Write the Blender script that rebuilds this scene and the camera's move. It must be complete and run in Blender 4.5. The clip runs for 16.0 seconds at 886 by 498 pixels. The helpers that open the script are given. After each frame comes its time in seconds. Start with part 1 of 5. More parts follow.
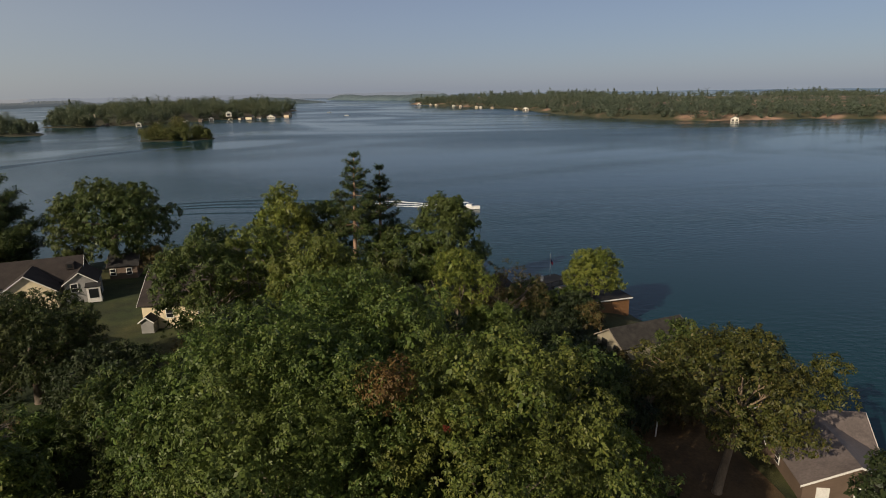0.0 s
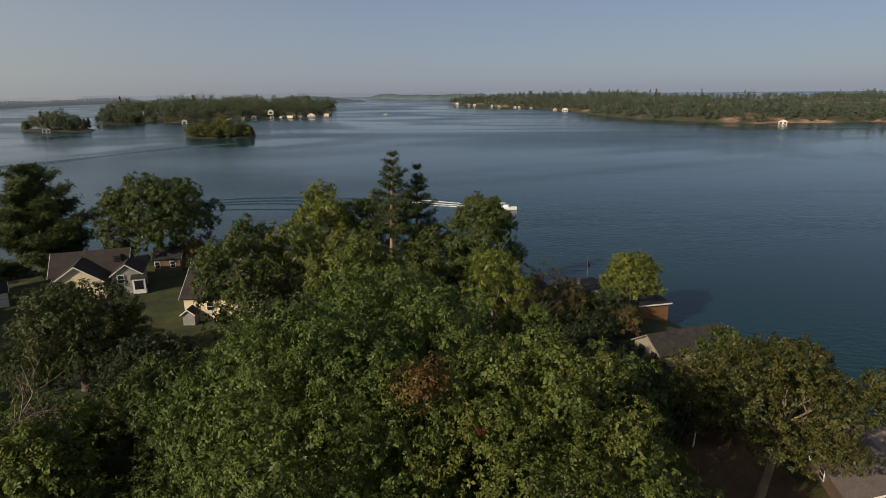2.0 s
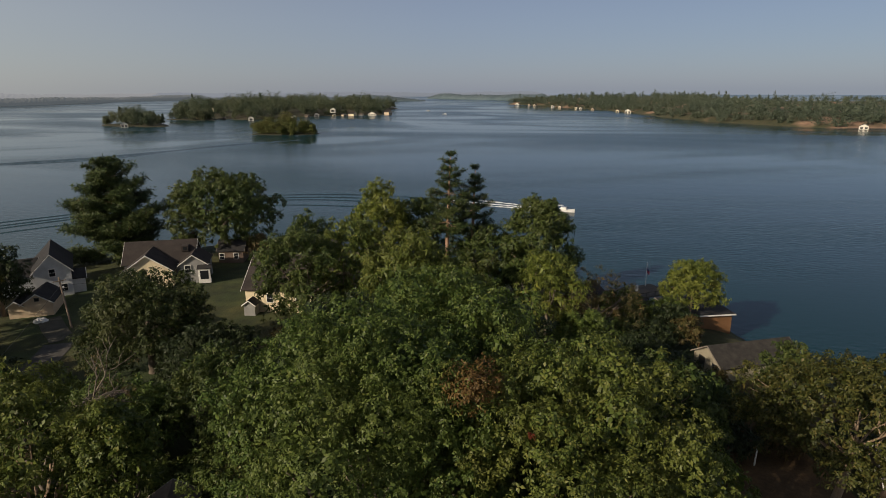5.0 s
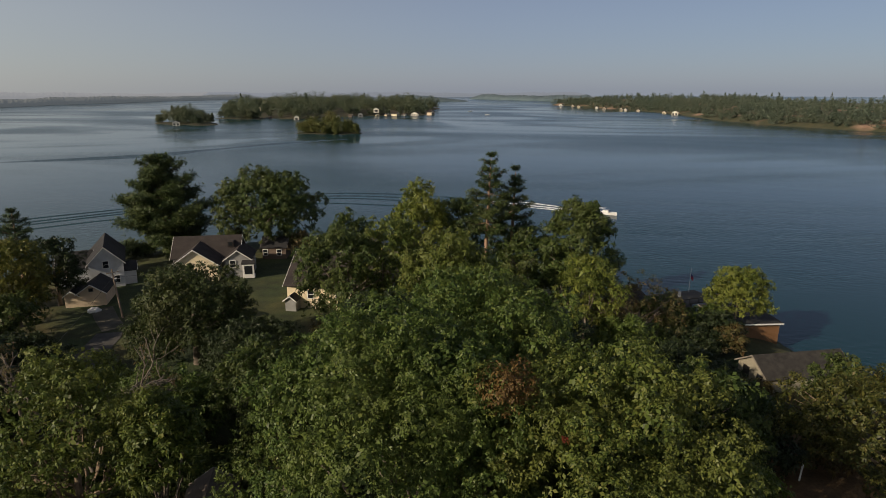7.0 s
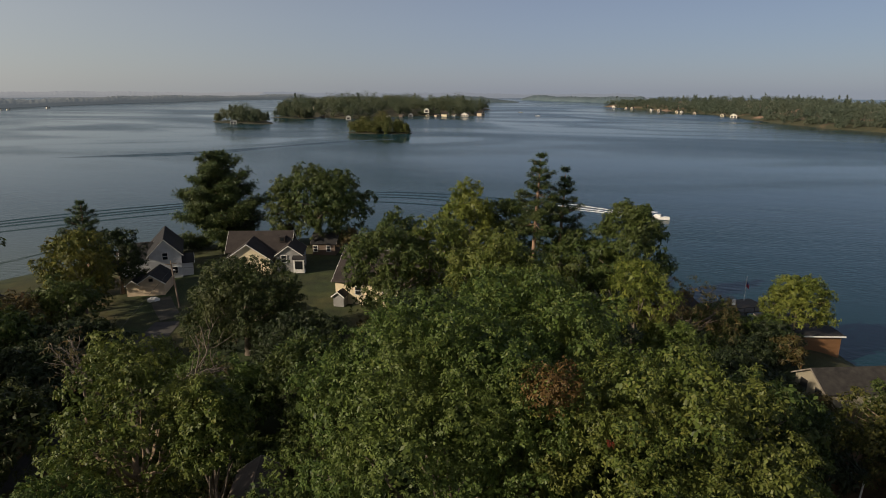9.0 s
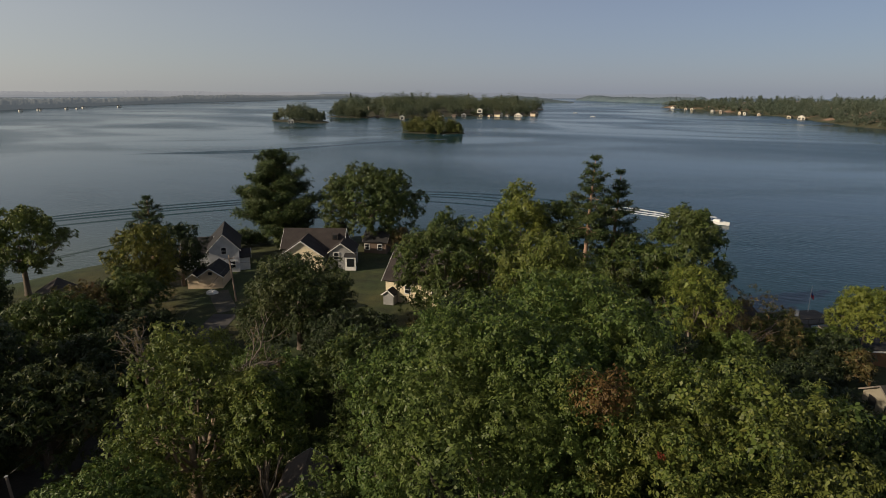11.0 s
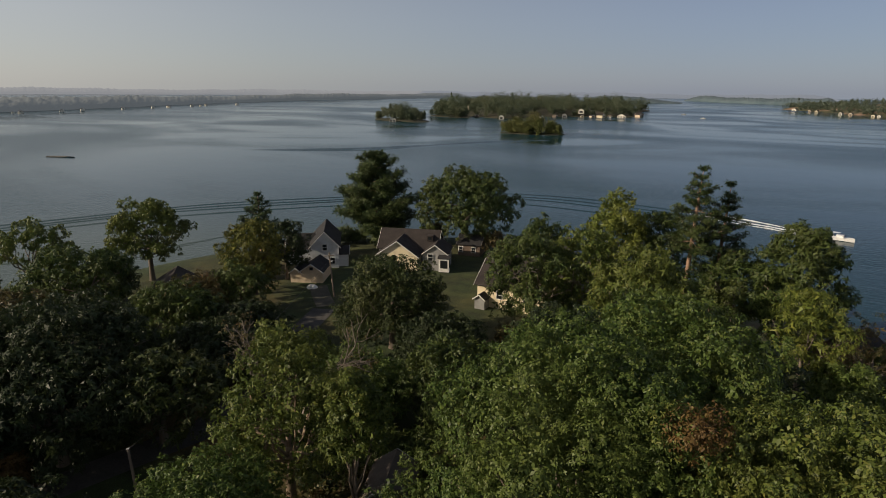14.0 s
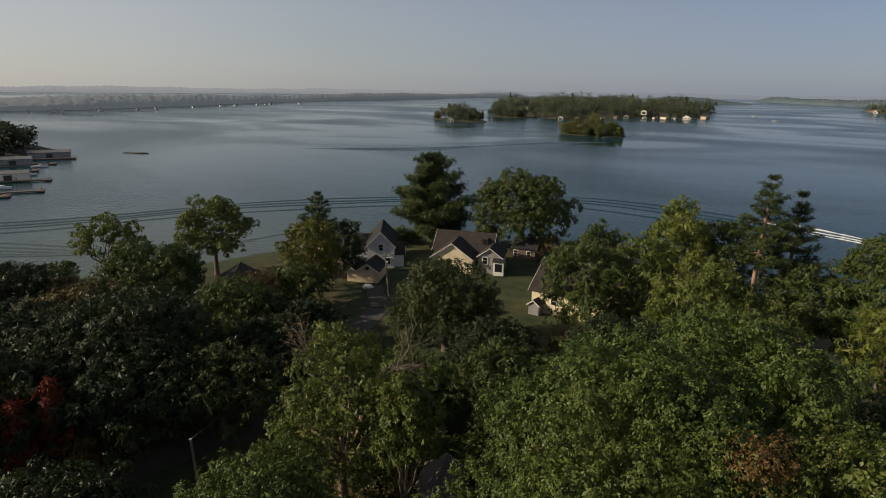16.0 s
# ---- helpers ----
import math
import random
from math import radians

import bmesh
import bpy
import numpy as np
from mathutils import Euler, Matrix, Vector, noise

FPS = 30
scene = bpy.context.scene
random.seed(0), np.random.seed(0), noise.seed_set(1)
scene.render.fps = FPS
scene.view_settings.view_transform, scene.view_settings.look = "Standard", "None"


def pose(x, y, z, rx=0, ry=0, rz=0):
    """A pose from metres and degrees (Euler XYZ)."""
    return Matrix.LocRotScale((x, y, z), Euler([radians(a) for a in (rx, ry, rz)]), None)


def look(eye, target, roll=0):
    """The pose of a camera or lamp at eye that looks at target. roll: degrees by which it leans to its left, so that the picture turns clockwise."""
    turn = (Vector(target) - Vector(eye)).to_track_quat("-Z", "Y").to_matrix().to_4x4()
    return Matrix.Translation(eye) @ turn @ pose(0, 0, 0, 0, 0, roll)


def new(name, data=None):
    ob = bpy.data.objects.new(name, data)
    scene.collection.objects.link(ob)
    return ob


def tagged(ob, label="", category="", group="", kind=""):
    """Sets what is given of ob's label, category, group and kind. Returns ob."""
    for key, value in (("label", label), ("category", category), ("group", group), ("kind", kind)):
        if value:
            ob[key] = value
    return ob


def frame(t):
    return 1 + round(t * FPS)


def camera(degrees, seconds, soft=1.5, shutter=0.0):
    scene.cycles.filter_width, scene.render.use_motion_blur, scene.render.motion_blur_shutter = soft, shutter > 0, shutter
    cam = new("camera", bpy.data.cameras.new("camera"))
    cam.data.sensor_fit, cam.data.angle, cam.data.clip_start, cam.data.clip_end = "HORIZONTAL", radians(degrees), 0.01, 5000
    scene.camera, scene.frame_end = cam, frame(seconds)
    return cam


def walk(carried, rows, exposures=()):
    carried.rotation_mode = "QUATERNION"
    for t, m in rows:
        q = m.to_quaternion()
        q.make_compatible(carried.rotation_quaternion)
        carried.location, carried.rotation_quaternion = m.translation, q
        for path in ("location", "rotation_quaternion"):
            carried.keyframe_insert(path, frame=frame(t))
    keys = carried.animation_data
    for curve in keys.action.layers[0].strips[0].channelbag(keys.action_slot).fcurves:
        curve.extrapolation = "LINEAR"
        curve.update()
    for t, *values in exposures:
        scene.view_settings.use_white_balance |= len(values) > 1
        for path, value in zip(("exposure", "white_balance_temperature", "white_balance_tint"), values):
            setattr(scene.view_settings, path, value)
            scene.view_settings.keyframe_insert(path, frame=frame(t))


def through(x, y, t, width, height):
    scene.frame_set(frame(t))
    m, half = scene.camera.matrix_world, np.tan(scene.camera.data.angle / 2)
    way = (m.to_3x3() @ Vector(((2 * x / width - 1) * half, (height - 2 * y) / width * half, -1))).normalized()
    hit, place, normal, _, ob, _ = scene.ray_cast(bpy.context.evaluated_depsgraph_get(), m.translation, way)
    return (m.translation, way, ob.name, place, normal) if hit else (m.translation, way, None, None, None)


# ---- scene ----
# Camera: a drone that hovers 40 m over a lake and turns slowly to its left.
cam = camera(73.1, 16.0, soft=0.9)
walk(cam, [
    (0.0, pose(0.00, 0.00, 40.00, 75.00, 0.97, -0.26)),
    (0.5, pose(-0.01, 0.02, 40.01, 74.99, 0.86, 0.67)),
    (1.0, pose(-0.03, 0.06, 40.03, 75.01, 0.79, 1.52)),
    (1.5, pose(-0.05, 0.10, 40.02, 75.03, 0.74, 2.40)),
    (2.0, pose(-0.11, 0.14, 40.02, 75.03, 0.63, 3.33)),
    (2.5, pose(-0.16, 0.13, 40.03, 75.03, 0.54, 4.31)),
    (3.0, pose(-0.23, 0.11, 40.06, 75.03, 0.48, 5.27)),
    (3.5, pose(-0.28, 0.12, 40.04, 75.05, 0.41, 6.17)),
    (6.0, pose(-0.12, 0.17, 40.07, 75.06, 0.09, 10.81)),
    (6.5, pose(-0.08, 0.14, 40.07, 75.08, 0.08, 11.84)),
    (7.0, pose(-0.07, 0.04, 40.09, 75.10, -0.05, 12.85)),
    (7.5, pose(-0.11, -0.03, 40.07, 75.13, -0.16, 13.80)),
    (8.0, pose(-0.13, -0.08, 40.06, 75.11, -0.25, 15.02)),
    (8.5, pose(-0.12, -0.14, 40.03, 75.14, -0.27, 16.30)),
    (9.0, pose(-0.10, -0.16, 40.00, 75.15, -0.32, 17.53)),
    (11.5, pose(-0.11, -0.20, 40.23, 75.10, -0.42, 23.89)),
    (12.0, pose(-0.12, -0.20, 40.36, 75.08, -0.46, 25.36)),
    (12.5, pose(-0.15, -0.23, 40.52, 75.07, -0.48, 26.94)),
    (13.0, pose(-0.17, -0.21, 40.74, 75.04, -0.53, 28.74)),
    (13.5, pose(-0.18, -0.17, 40.96, 75.01, -0.57, 30.21)),
    (14.0, pose(-0.20, -0.10, 41.15, 74.96, -0.59, 31.79)),
    (14.5, pose(-0.24, -0.03, 41.31, 74.98, -0.65, 33.37)),
    (15.0, pose(-0.31, -0.02, 41.47, 74.92, -0.75, 34.94)),
    (15.5, pose(-0.35, -0.05, 41.63, 74.89, -0.79, 36.19)),
    (16.0, pose(-0.38, -0.06, 41.79, 74.86, -0.77, 37.23)),
])

# ---- sky, sun, exposure ----
SUN_AZ = 137.0      # degrees to the left of +y
HAZE_AZ = 148.0     # middle of the bright side of the haze
SUN_EL = 26.0
scene.view_settings.exposure = -0.12
world = bpy.data.worlds.new("sky")
scene.world = world
world.use_nodes = True
wn = world.node_tree
sky = wn.nodes.new("ShaderNodeTexSky")
sky.sky_type = "NISHITA"
sky.sun_disc = False
sky.sun_elevation = radians(SUN_EL)
sky.sun_rotation = radians(-SUN_AZ)
sky.air_density, sky.dust_density, sky.ozone_density = 1.0, 0.6, 2.0
sky.altitude = 0
bg = wn.nodes["Background"]
bg.inputs["Strength"].default_value = 0.09
dim = wn.nodes.new("ShaderNodeMixRGB")       # the haze hides most of the clear sky
dim.blend_type = "MULTIPLY"
dim.inputs["Fac"].default_value = 1.0
dim.inputs["Color2"].default_value = (0.26, 0.30, 0.34, 1)
wn.links.new(sky.outputs[0], dim.inputs["Color1"])
# morning haze: brighter and warmer towards the sun, thinner overhead
heading = wn.nodes.new("ShaderNodeTexCoord")
sunward = wn.nodes.new("ShaderNodeVectorMath")
sunward.operation = "DOT_PRODUCT"
sunward.inputs[1].default_value = (-0.5 * math.sin(radians(HAZE_AZ)), 0.5 * math.cos(radians(HAZE_AZ)), 0.0)
wn.links.new(heading.outputs["Generated"], sunward.inputs[0])
shift = wn.nodes.new("ShaderNodeMath")
shift.operation = "ADD"
shift.inputs[1].default_value = 0.5
wn.links.new(sunward.outputs["Value"], shift.inputs[0])
haze = wn.nodes.new("ShaderNodeValToRGB")
stops_ = haze.color_ramp.elements
stops_[0].position, stops_[0].color = 0.0, (0.172, 0.188, 0.264, 1)
stops_[1].position, stops_[1].color = 0.75, (0.46, 0.42, 0.385, 1)
for at_, tone_ in ((0.125, (0.193, 0.206, 0.275, 1)), (0.25, (0.235, 0.244, 0.286, 1)), (0.40, (0.300, 0.300, 0.313, 1)), (0.55, (0.385, 0.370, 0.362, 1))):
    stops_.new(at_).color = tone_
wn.links.new(shift.outputs[0], haze.inputs[0])
split = wn.nodes.new("ShaderNodeSeparateXYZ")
wn.links.new(heading.outputs["Generated"], split.inputs[0])
thin = wn.nodes.new("ShaderNodeMapRange")
thin.inputs["From Min"].default_value, thin.inputs["From Max"].default_value = 0.1, 1.0
thin.inputs["To Min"].default_value, thin.inputs["To Max"].default_value = 10.8, 2.2
wn.links.new(split.outputs[2], thin.inputs["Value"])
veil = wn.nodes.new("ShaderNodeVectorMath")
veil.operation = "SCALE"
wn.links.new(haze.outputs[0], veil.inputs[0])
wn.links.new(thin.outputs[0], veil.inputs["Scale"])
total = wn.nodes.new("ShaderNodeVectorMath")
total.operation = "ADD"
wn.links.new(dim.outputs[0], total.inputs[0])
wn.links.new(veil.outputs[0], total.inputs[1])
wn.links.new(total.outputs[0], bg.inputs["Color"])
sun_data = bpy.data.lights.new("sun", "SUN")
sun_data.energy = 4.7
sun_data.angle = radians(0.6)
sun_data.color = (1.0, 0.83, 0.62)
sun = new("sun", sun_data)
sd = Vector((-math.sin(radians(SUN_AZ)) * math.cos(radians(SUN_EL)), math.cos(radians(SUN_AZ)) * math.cos(radians(SUN_EL)), math.sin(radians(SUN_EL))))
sun.matrix_world = look(sd * 300, (0, 0, 0))


# ---- materials ----
def material(name, rough=0.8, metal=0.0):
    m = bpy.data.materials.new(name)
    m.use_nodes = True
    b = m.node_tree.nodes["Principled BSDF"]
    b.inputs["Roughness"].default_value = rough
    b.inputs["Metallic"].default_value = metal
    return m, m.node_tree, b


def noise_node(nt, scale, detail=4.0, coords="Object", stretch=None):
    n = nt.nodes.new("ShaderNodeTexNoise")
    n.inputs["Scale"].default_value = scale
    n.inputs["Detail"].default_value = detail
    tc = nt.nodes.new("ShaderNodeTexCoord")
    if stretch:
        mp = nt.nodes.new("ShaderNodeMapping")
        mp.inputs["Scale"].default_value = stretch
        nt.links.new(tc.outputs[coords], mp.inputs[0])
        nt.links.new(mp.outputs[0], n.inputs["Vector"])
    else:
        nt.links.new(tc.outputs[coords], n.inputs["Vector"])
    return n


def ramp(nt, source, stops):
    r = nt.nodes.new("ShaderNodeValToRGB")
    e = r.color_ramp.elements
    e[0].position, e[0].color = stops[0][0], (*stops[0][1], 1)
    e[1].position, e[1].color = stops[-1][0], (*stops[-1][1], 1)
    for p, c in stops[1:-1]:
        k = e.new(p)
        k.color = (*c, 1)
    nt.links.new(source, r.inputs[0])
    return r


def mix(nt, kind, fac, a, b):
    m = nt.nodes.new("ShaderNodeMixRGB")
    m.blend_type = kind
    for k, v in (("Fac", fac), ("Color1", a), ("Color2", b)):
        if hasattr(v, "links"):
            nt.links.new(v, m.inputs[k])
        else:
            m.inputs[k].default_value = v if k == "Fac" else (*v, 1)
    return m.outputs[0]


def add_bump(nt, b, height, strength, distance):
    k = nt.nodes.new("ShaderNodeBump")
    k.inputs["Strength"].default_value = strength
    k.inputs["Distance"].default_value = distance
    nt.links.new(height, k.inputs["Height"])
    nt.links.new(k.outputs[0], b.inputs["Normal"])


def leaf_material(name, dark, light, tint, rough=0.48, big=0.12, through=0.25):
    """Leaves: each leaf a little different, and whole boughs that run towards a second tint."""
    dark, light, tint = [(c_[0] * 1.06 * k_, c_[1] * k_, c_[2] * 1.1 * k_) for c_, k_ in ((dark, 0.62), (light, 1.05), (tint, 1.12))]
    m, nt, b = material(name, rough)
    geo = nt.nodes.new("ShaderNodeNewGeometry")
    a = ramp(nt, geo.outputs["Random Per Island"], [(0.0, dark), (0.75, light), (1.0, tint)])
    n = noise_node(nt, big, 2.0)
    r = ramp(nt, n.outputs["Fac"], [(0.42, (0, 0, 0)), (0.68, (1, 1, 1))])
    c = mix(nt, "MIX", r.outputs[0], a.outputs[0], mix(nt, "MIX", 0.55, a.outputs[0], tint))
    nt.links.new(c, b.inputs["Base Color"])
    tr = nt.nodes.new("ShaderNodeBsdfTranslucent")
    nt.links.new(c, tr.inputs["Color"])
    sh = nt.nodes.new("ShaderNodeMixShader")
    sh.inputs[0].default_value = through
    out = nt.nodes["Material Output"]
    nt.links.new(b.outputs[0], sh.inputs[1])
    nt.links.new(tr.outputs[0], sh.inputs[2])
    nt.links.new(sh.outputs[0], out.inputs["Surface"])
    b.inputs["Specular IOR Level"].default_value = 0.25
    return m


def mottled(name, a, c, scale, rough=0.85, bump=0.0, bump_scale=None, detail=6.0, stretch=None, distance=0.02):
    """Two colours mottled at a large and a fine scale, with relief."""
    m, nt, b = material(name, rough)
    n1 = noise_node(nt, scale, detail, stretch=stretch)
    n2 = noise_node(nt, scale * 9, 3.0, stretch=stretch)
    r = ramp(nt, n1.outputs["Fac"], [(0.3, a), (0.7, c)])
    r2 = ramp(nt, n2.outputs["Fac"], [(0.25, (0.72, 0.72, 0.72)), (0.75, (1.15, 1.15, 1.15))])
    nt.links.new(mix(nt, "MULTIPLY", 1.0, r.outputs[0], r2.outputs[0]), b.inputs["Base Color"])
    if bump:
        n3 = noise_node(nt, bump_scale or scale * 6, 5.0, stretch=stretch)
        add_bump(nt, b, n3.outputs["Fac"], bump, distance)
    return m


def siding(name, colour, board=0.15):
    """Painted lap siding: a shadow line at each board, faint dirt."""
    m, nt, b = material(name, 0.6)
    tc = nt.nodes.new("ShaderNodeTexCoord")
    sep = nt.nodes.new("ShaderNodeSeparateXYZ")
    nt.links.new(tc.outputs["Object"], sep.inputs[0])
    dv = nt.nodes.new("ShaderNodeMath")
    dv.operation = "DIVIDE"
    dv.inputs[1].default_value = board
    nt.links.new(sep.outputs[2], dv.inputs[0])
    fr = nt.nodes.new("ShaderNodeMath")
    fr.operation = "FRACT"
    nt.links.new(dv.outputs[0], fr.inputs[0])
    n = noise_node(nt, 0.8, 5.0)
    dirty = tuple(k * 0.8 for k in colour)
    r = ramp(nt, n.outputs["Fac"], [(0.3, dirty), (0.6, colour)])
    nt.links.new(r.outputs[0], b.inputs["Base Color"])
    add_bump(nt, b, fr.outputs[0], 0.6, 0.02)
    return m


M_WALNUT = leaf_material("walnut_leaves", (0.042, 0.082, 0.017), (0.086, 0.143, 0.029), (0.120, 0.148, 0.033))
M_HICKORY = leaf_material("hickory_leaves", (0.052, 0.088, 0.017), (0.108, 0.152, 0.029), (0.138, 0.150, 0.033))
M_MAPLE = leaf_material("maple_leaves", (0.034, 0.066, 0.017), (0.072, 0.112, 0.026), (0.096, 0.112, 0.029))
# dark foliage; in the grove its colour also holds the shade on the crowns
M_DARKLEAF = leaf_material("dark_and_shaded_leaves", (0.018, 0.034, 0.013), (0.030, 0.050, 0.017), (0.042, 0.054, 0.019))
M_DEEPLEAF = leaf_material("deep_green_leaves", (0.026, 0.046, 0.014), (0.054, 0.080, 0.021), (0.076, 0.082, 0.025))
M_YELLOW = leaf_material("yellowing_leaves", (0.080, 0.125, 0.020), (0.145, 0.190, 0.032), (0.175, 0.190, 0.036))
M_GOLD = leaf_material("golden_leaves", (0.070, 0.094, 0.018), (0.122, 0.140, 0.026), (0.165, 0.146, 0.028))
M_OAK = leaf_material("oak_leaves", (0.040, 0.058, 0.014), (0.080, 0.094, 0.021), (0.104, 0.092, 0.024))
M_BROWNLEAF = leaf_material("browned_leaves", (0.115, 0.068, 0.024), (0.140, 0.086, 0.027), (0.125, 0.096, 0.028))
M_REDLEAF = leaf_material("red_leaves", (0.13, 0.028, 0.014), (0.22, 0.045, 0.020), (0.17, 0.055, 0.02))
M_NEEDLE = leaf_material("pine_needles", (0.022, 0.050, 0.020), (0.045, 0.082, 0.030), (0.070, 0.090, 0.030), big=0.3)
M_PINEGREEN = leaf_material("fresh_pine_needles", (0.028, 0.055, 0.016), (0.058, 0.094, 0.026), (0.080, 0.098, 0.027), big=0.3)
M_SHRUB = leaf_material("shrub_leaves", (0.050, 0.060, 0.020), (0.095, 0.095, 0.030), (0.120, 0.075, 0.030))
# haze over the distant woods is put into these two pale bluish leaf colours
M_FARLEAF = leaf_material("haze_paled_far_leaves", (0.135, 0.185, 0.125), (0.105, 0.145, 0.090), (0.125, 0.148, 0.090), big=0.012, through=0.4)
M_ISLELEAF = leaf_material("haze_paled_island_leaves", (0.100, 0.145, 0.085), (0.090, 0.125, 0.066), (0.120, 0.132, 0.066), big=0.03, through=0.35)
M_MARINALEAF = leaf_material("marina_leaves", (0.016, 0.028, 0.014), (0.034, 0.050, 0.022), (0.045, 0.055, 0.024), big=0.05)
M_ISLETLEAF = leaf_material("islet_leaves", (0.085, 0.115, 0.035), (0.095, 0.120, 0.030), (0.125, 0.115, 0.032), big=0.05)
M_BARK = mottled("bark", (0.085, 0.066, 0.050), (0.20, 0.165, 0.13), 1.6, 0.9, 0.8, 6.0, stretch=(1, 1, 0.25), distance=0.05)
M_PALEBARK = mottled("pale_bark", (0.17, 0.125, 0.085), (0.33, 0.245, 0.165), 1.2, 0.9, 0.8, 5.0, stretch=(1, 1, 0.25), distance=0.05)
M_PINEBARK = mottled("pine_bark", (0.25, 0.15, 0.10), (0.40, 0.26, 0.175), 1.6, 0.9, 0.8, 6.0, stretch=(1, 1, 0.3), distance=0.05)
M_DEADWOOD = mottled("dead_wood", (0.11, 0.09, 0.072), (0.23, 0.195, 0.16), 1.5, 0.9, 0.5, 8.0, stretch=(1, 1, 0.3))
M_ROOF_BROWN = mottled("brown_shingles", (0.022, 0.017, 0.016), (0.044, 0.035, 0.031), 0.7, 0.9, 0.6, 7.0)
M_ROOF_DARK = mottled("dark_shingles", (0.012, 0.012, 0.014), (0.030, 0.029, 0.029), 0.8, 0.9, 0.6, 7.0)
M_ROOF_TAN = mottled("tan_shingles", (0.085, 0.068, 0.055), (0.14, 0.115, 0.092), 0.7, 0.9, 0.6, 7.0)
M_ROOF_PINK = mottled("grey_pink_metal_roof", (0.115, 0.095, 0.088), (0.17, 0.14, 0.13), 0.5, 0.6, 0.2, 3.0)
M_ROOF_MOSS = mottled("lichened_shingles", (0.020, 0.018, 0.017), (0.050, 0.046, 0.040), 1.5, 0.9, 0.6, 7.0)
M_CREAM = siding("cream_siding", (0.74, 0.64, 0.44))
M_WHITE_SIDING = siding("white_siding", (0.78, 0.74, 0.64))
# plain grey paint; on the cream house the grey stands for shaded walls
M_GREY_SIDING = siding("grey_and_shaded_siding", (0.27, 0.27, 0.265))
M_BLUE_SIDING = siding("pale_blue_grey_siding", (0.56, 0.58, 0.60))
M_TAN_SIDING = siding("tan_siding", (0.62, 0.50, 0.36))
M_BROWN_SIDING = siding("brown_siding", (0.14, 0.10, 0.075))
M_CEDAR = siding("cedar_boards", (0.19, 0.098, 0.044), 0.2)
M_SHEDWALL = siding("weathered_boards", (0.33, 0.30, 0.23))
M_TRIM = mottled("white_paint", (0.72, 0.71, 0.68), (0.80, 0.79, 0.76), 2.0, 0.5)
M_DARKTRIM = mottled("dark_paint", (0.03, 0.03, 0.03), (0.05, 0.05, 0.05), 2.0, 0.5)
M_WOOD = mottled("weathered_wood", (0.15, 0.13, 0.11), (0.28, 0.25, 0.21), 1.0, 0.85, 0.4, 8.0, stretch=(0.3, 1, 1))
M_POLE = mottled("pole_wood", (0.13, 0.105, 0.08), (0.25, 0.20, 0.155), 1.0, 0.9, 0.4, 8.0, stretch=(1, 1, 0.2))
M_CONCRETE = mottled("concrete", (0.28, 0.26, 0.24), (0.40, 0.38, 0.35), 1.0, 0.9, 0.3, 9.0)
M_METAL = mottled("grey_metal", (0.35, 0.36, 0.37), (0.5, 0.5, 0.5), 2.0, 0.4)
M_OLDDECK = mottled("dark_old_decking", (0.055, 0.048, 0.040), (0.095, 0.085, 0.072), 1.0, 0.9, 0.4, 8.0, stretch=(0.3, 1, 1))
M_METALROOF = mottled("dull_metal_roof", (0.13, 0.135, 0.14), (0.20, 0.205, 0.21), 0.6, 0.6)
M_REDPAINT = mottled("red_cloth", (0.32, 0.03, 0.05), (0.42, 0.05, 0.07), 3.0, 0.8)
M_BLUEPAINT = mottled("blue_cloth", (0.03, 0.04, 0.16), (0.05, 0.06, 0.22), 3.0, 0.8)
M_BOATWHITE = mottled("white_gelcoat", (0.74, 0.74, 0.72), (0.82, 0.81, 0.79), 1.0, 0.25)
M_FOAM = mottled("foam", (0.55, 0.58, 0.60), (0.85, 0.86, 0.86), 1.2, 0.8, 0.6, 3.0)
M_EARTH = mottled("bare_earth_and_dry_leaves", (0.065, 0.042, 0.018), (0.155, 0.092, 0.040), 0.35, 0.95, 0.6, 8.0, distance=0.08)
M_GRAVEL = mottled("pale_gravel", (0.055, 0.056, 0.040), (0.105, 0.094, 0.072), 0.6, 0.95, 0.4, 14.0)
M_ROAD = mottled("worn_asphalt", (0.05, 0.048, 0.045), (0.085, 0.08, 0.073), 0.5, 0.95, 0.3, 12.0)

m, nt, b = material("window_glass", 0.05)
b.inputs["Base Color"].default_value = (0.015, 0.018, 0.022, 1)
M_GLASS = m

# grass: green lawn, dry ochre patches, bare earth
m, nt, b = material("grass_and_earth", 0.95)
n1, n2, n3 = noise_node(nt, 0.045, 4.0), noise_node(nt, 0.35, 5.0), noise_node(nt, 7.0, 4.0)
r1 = ramp(nt, n1.outputs["Fac"], [(0.44, (0.036, 0.058, 0.016)), (0.57, (0.062, 0.066, 0.021)), (0.70, (0.145, 0.088, 0.036))])
r2 = ramp(nt, n2.outputs["Fac"], [(0.3, (0.42, 0.46, 0.38)), (0.7, (1.25, 1.2, 1.05))])
r3 = ramp(nt, n3.outputs["Fac"], [(0.3, (0.65, 0.65, 0.65)), (0.7, (1.2, 1.2, 1.2))])
nt.links.new(mix(nt, "MULTIPLY", 1.0, mix(nt, "MULTIPLY", 1.0, r1.outputs[0], r2.outputs[0]), r3.outputs[0]), b.inputs["Base Color"])
add_bump(nt, b, n3.outputs["Fac"], 0.8, 0.12)
M_GRASS = m

# woodland floor of the islands and far shores
M_FLOOR = mottled("woodland_floor", (0.026, 0.032, 0.015), (0.060, 0.050, 0.026), 0.05, 0.95, 0.5, 0.5, distance=0.4)

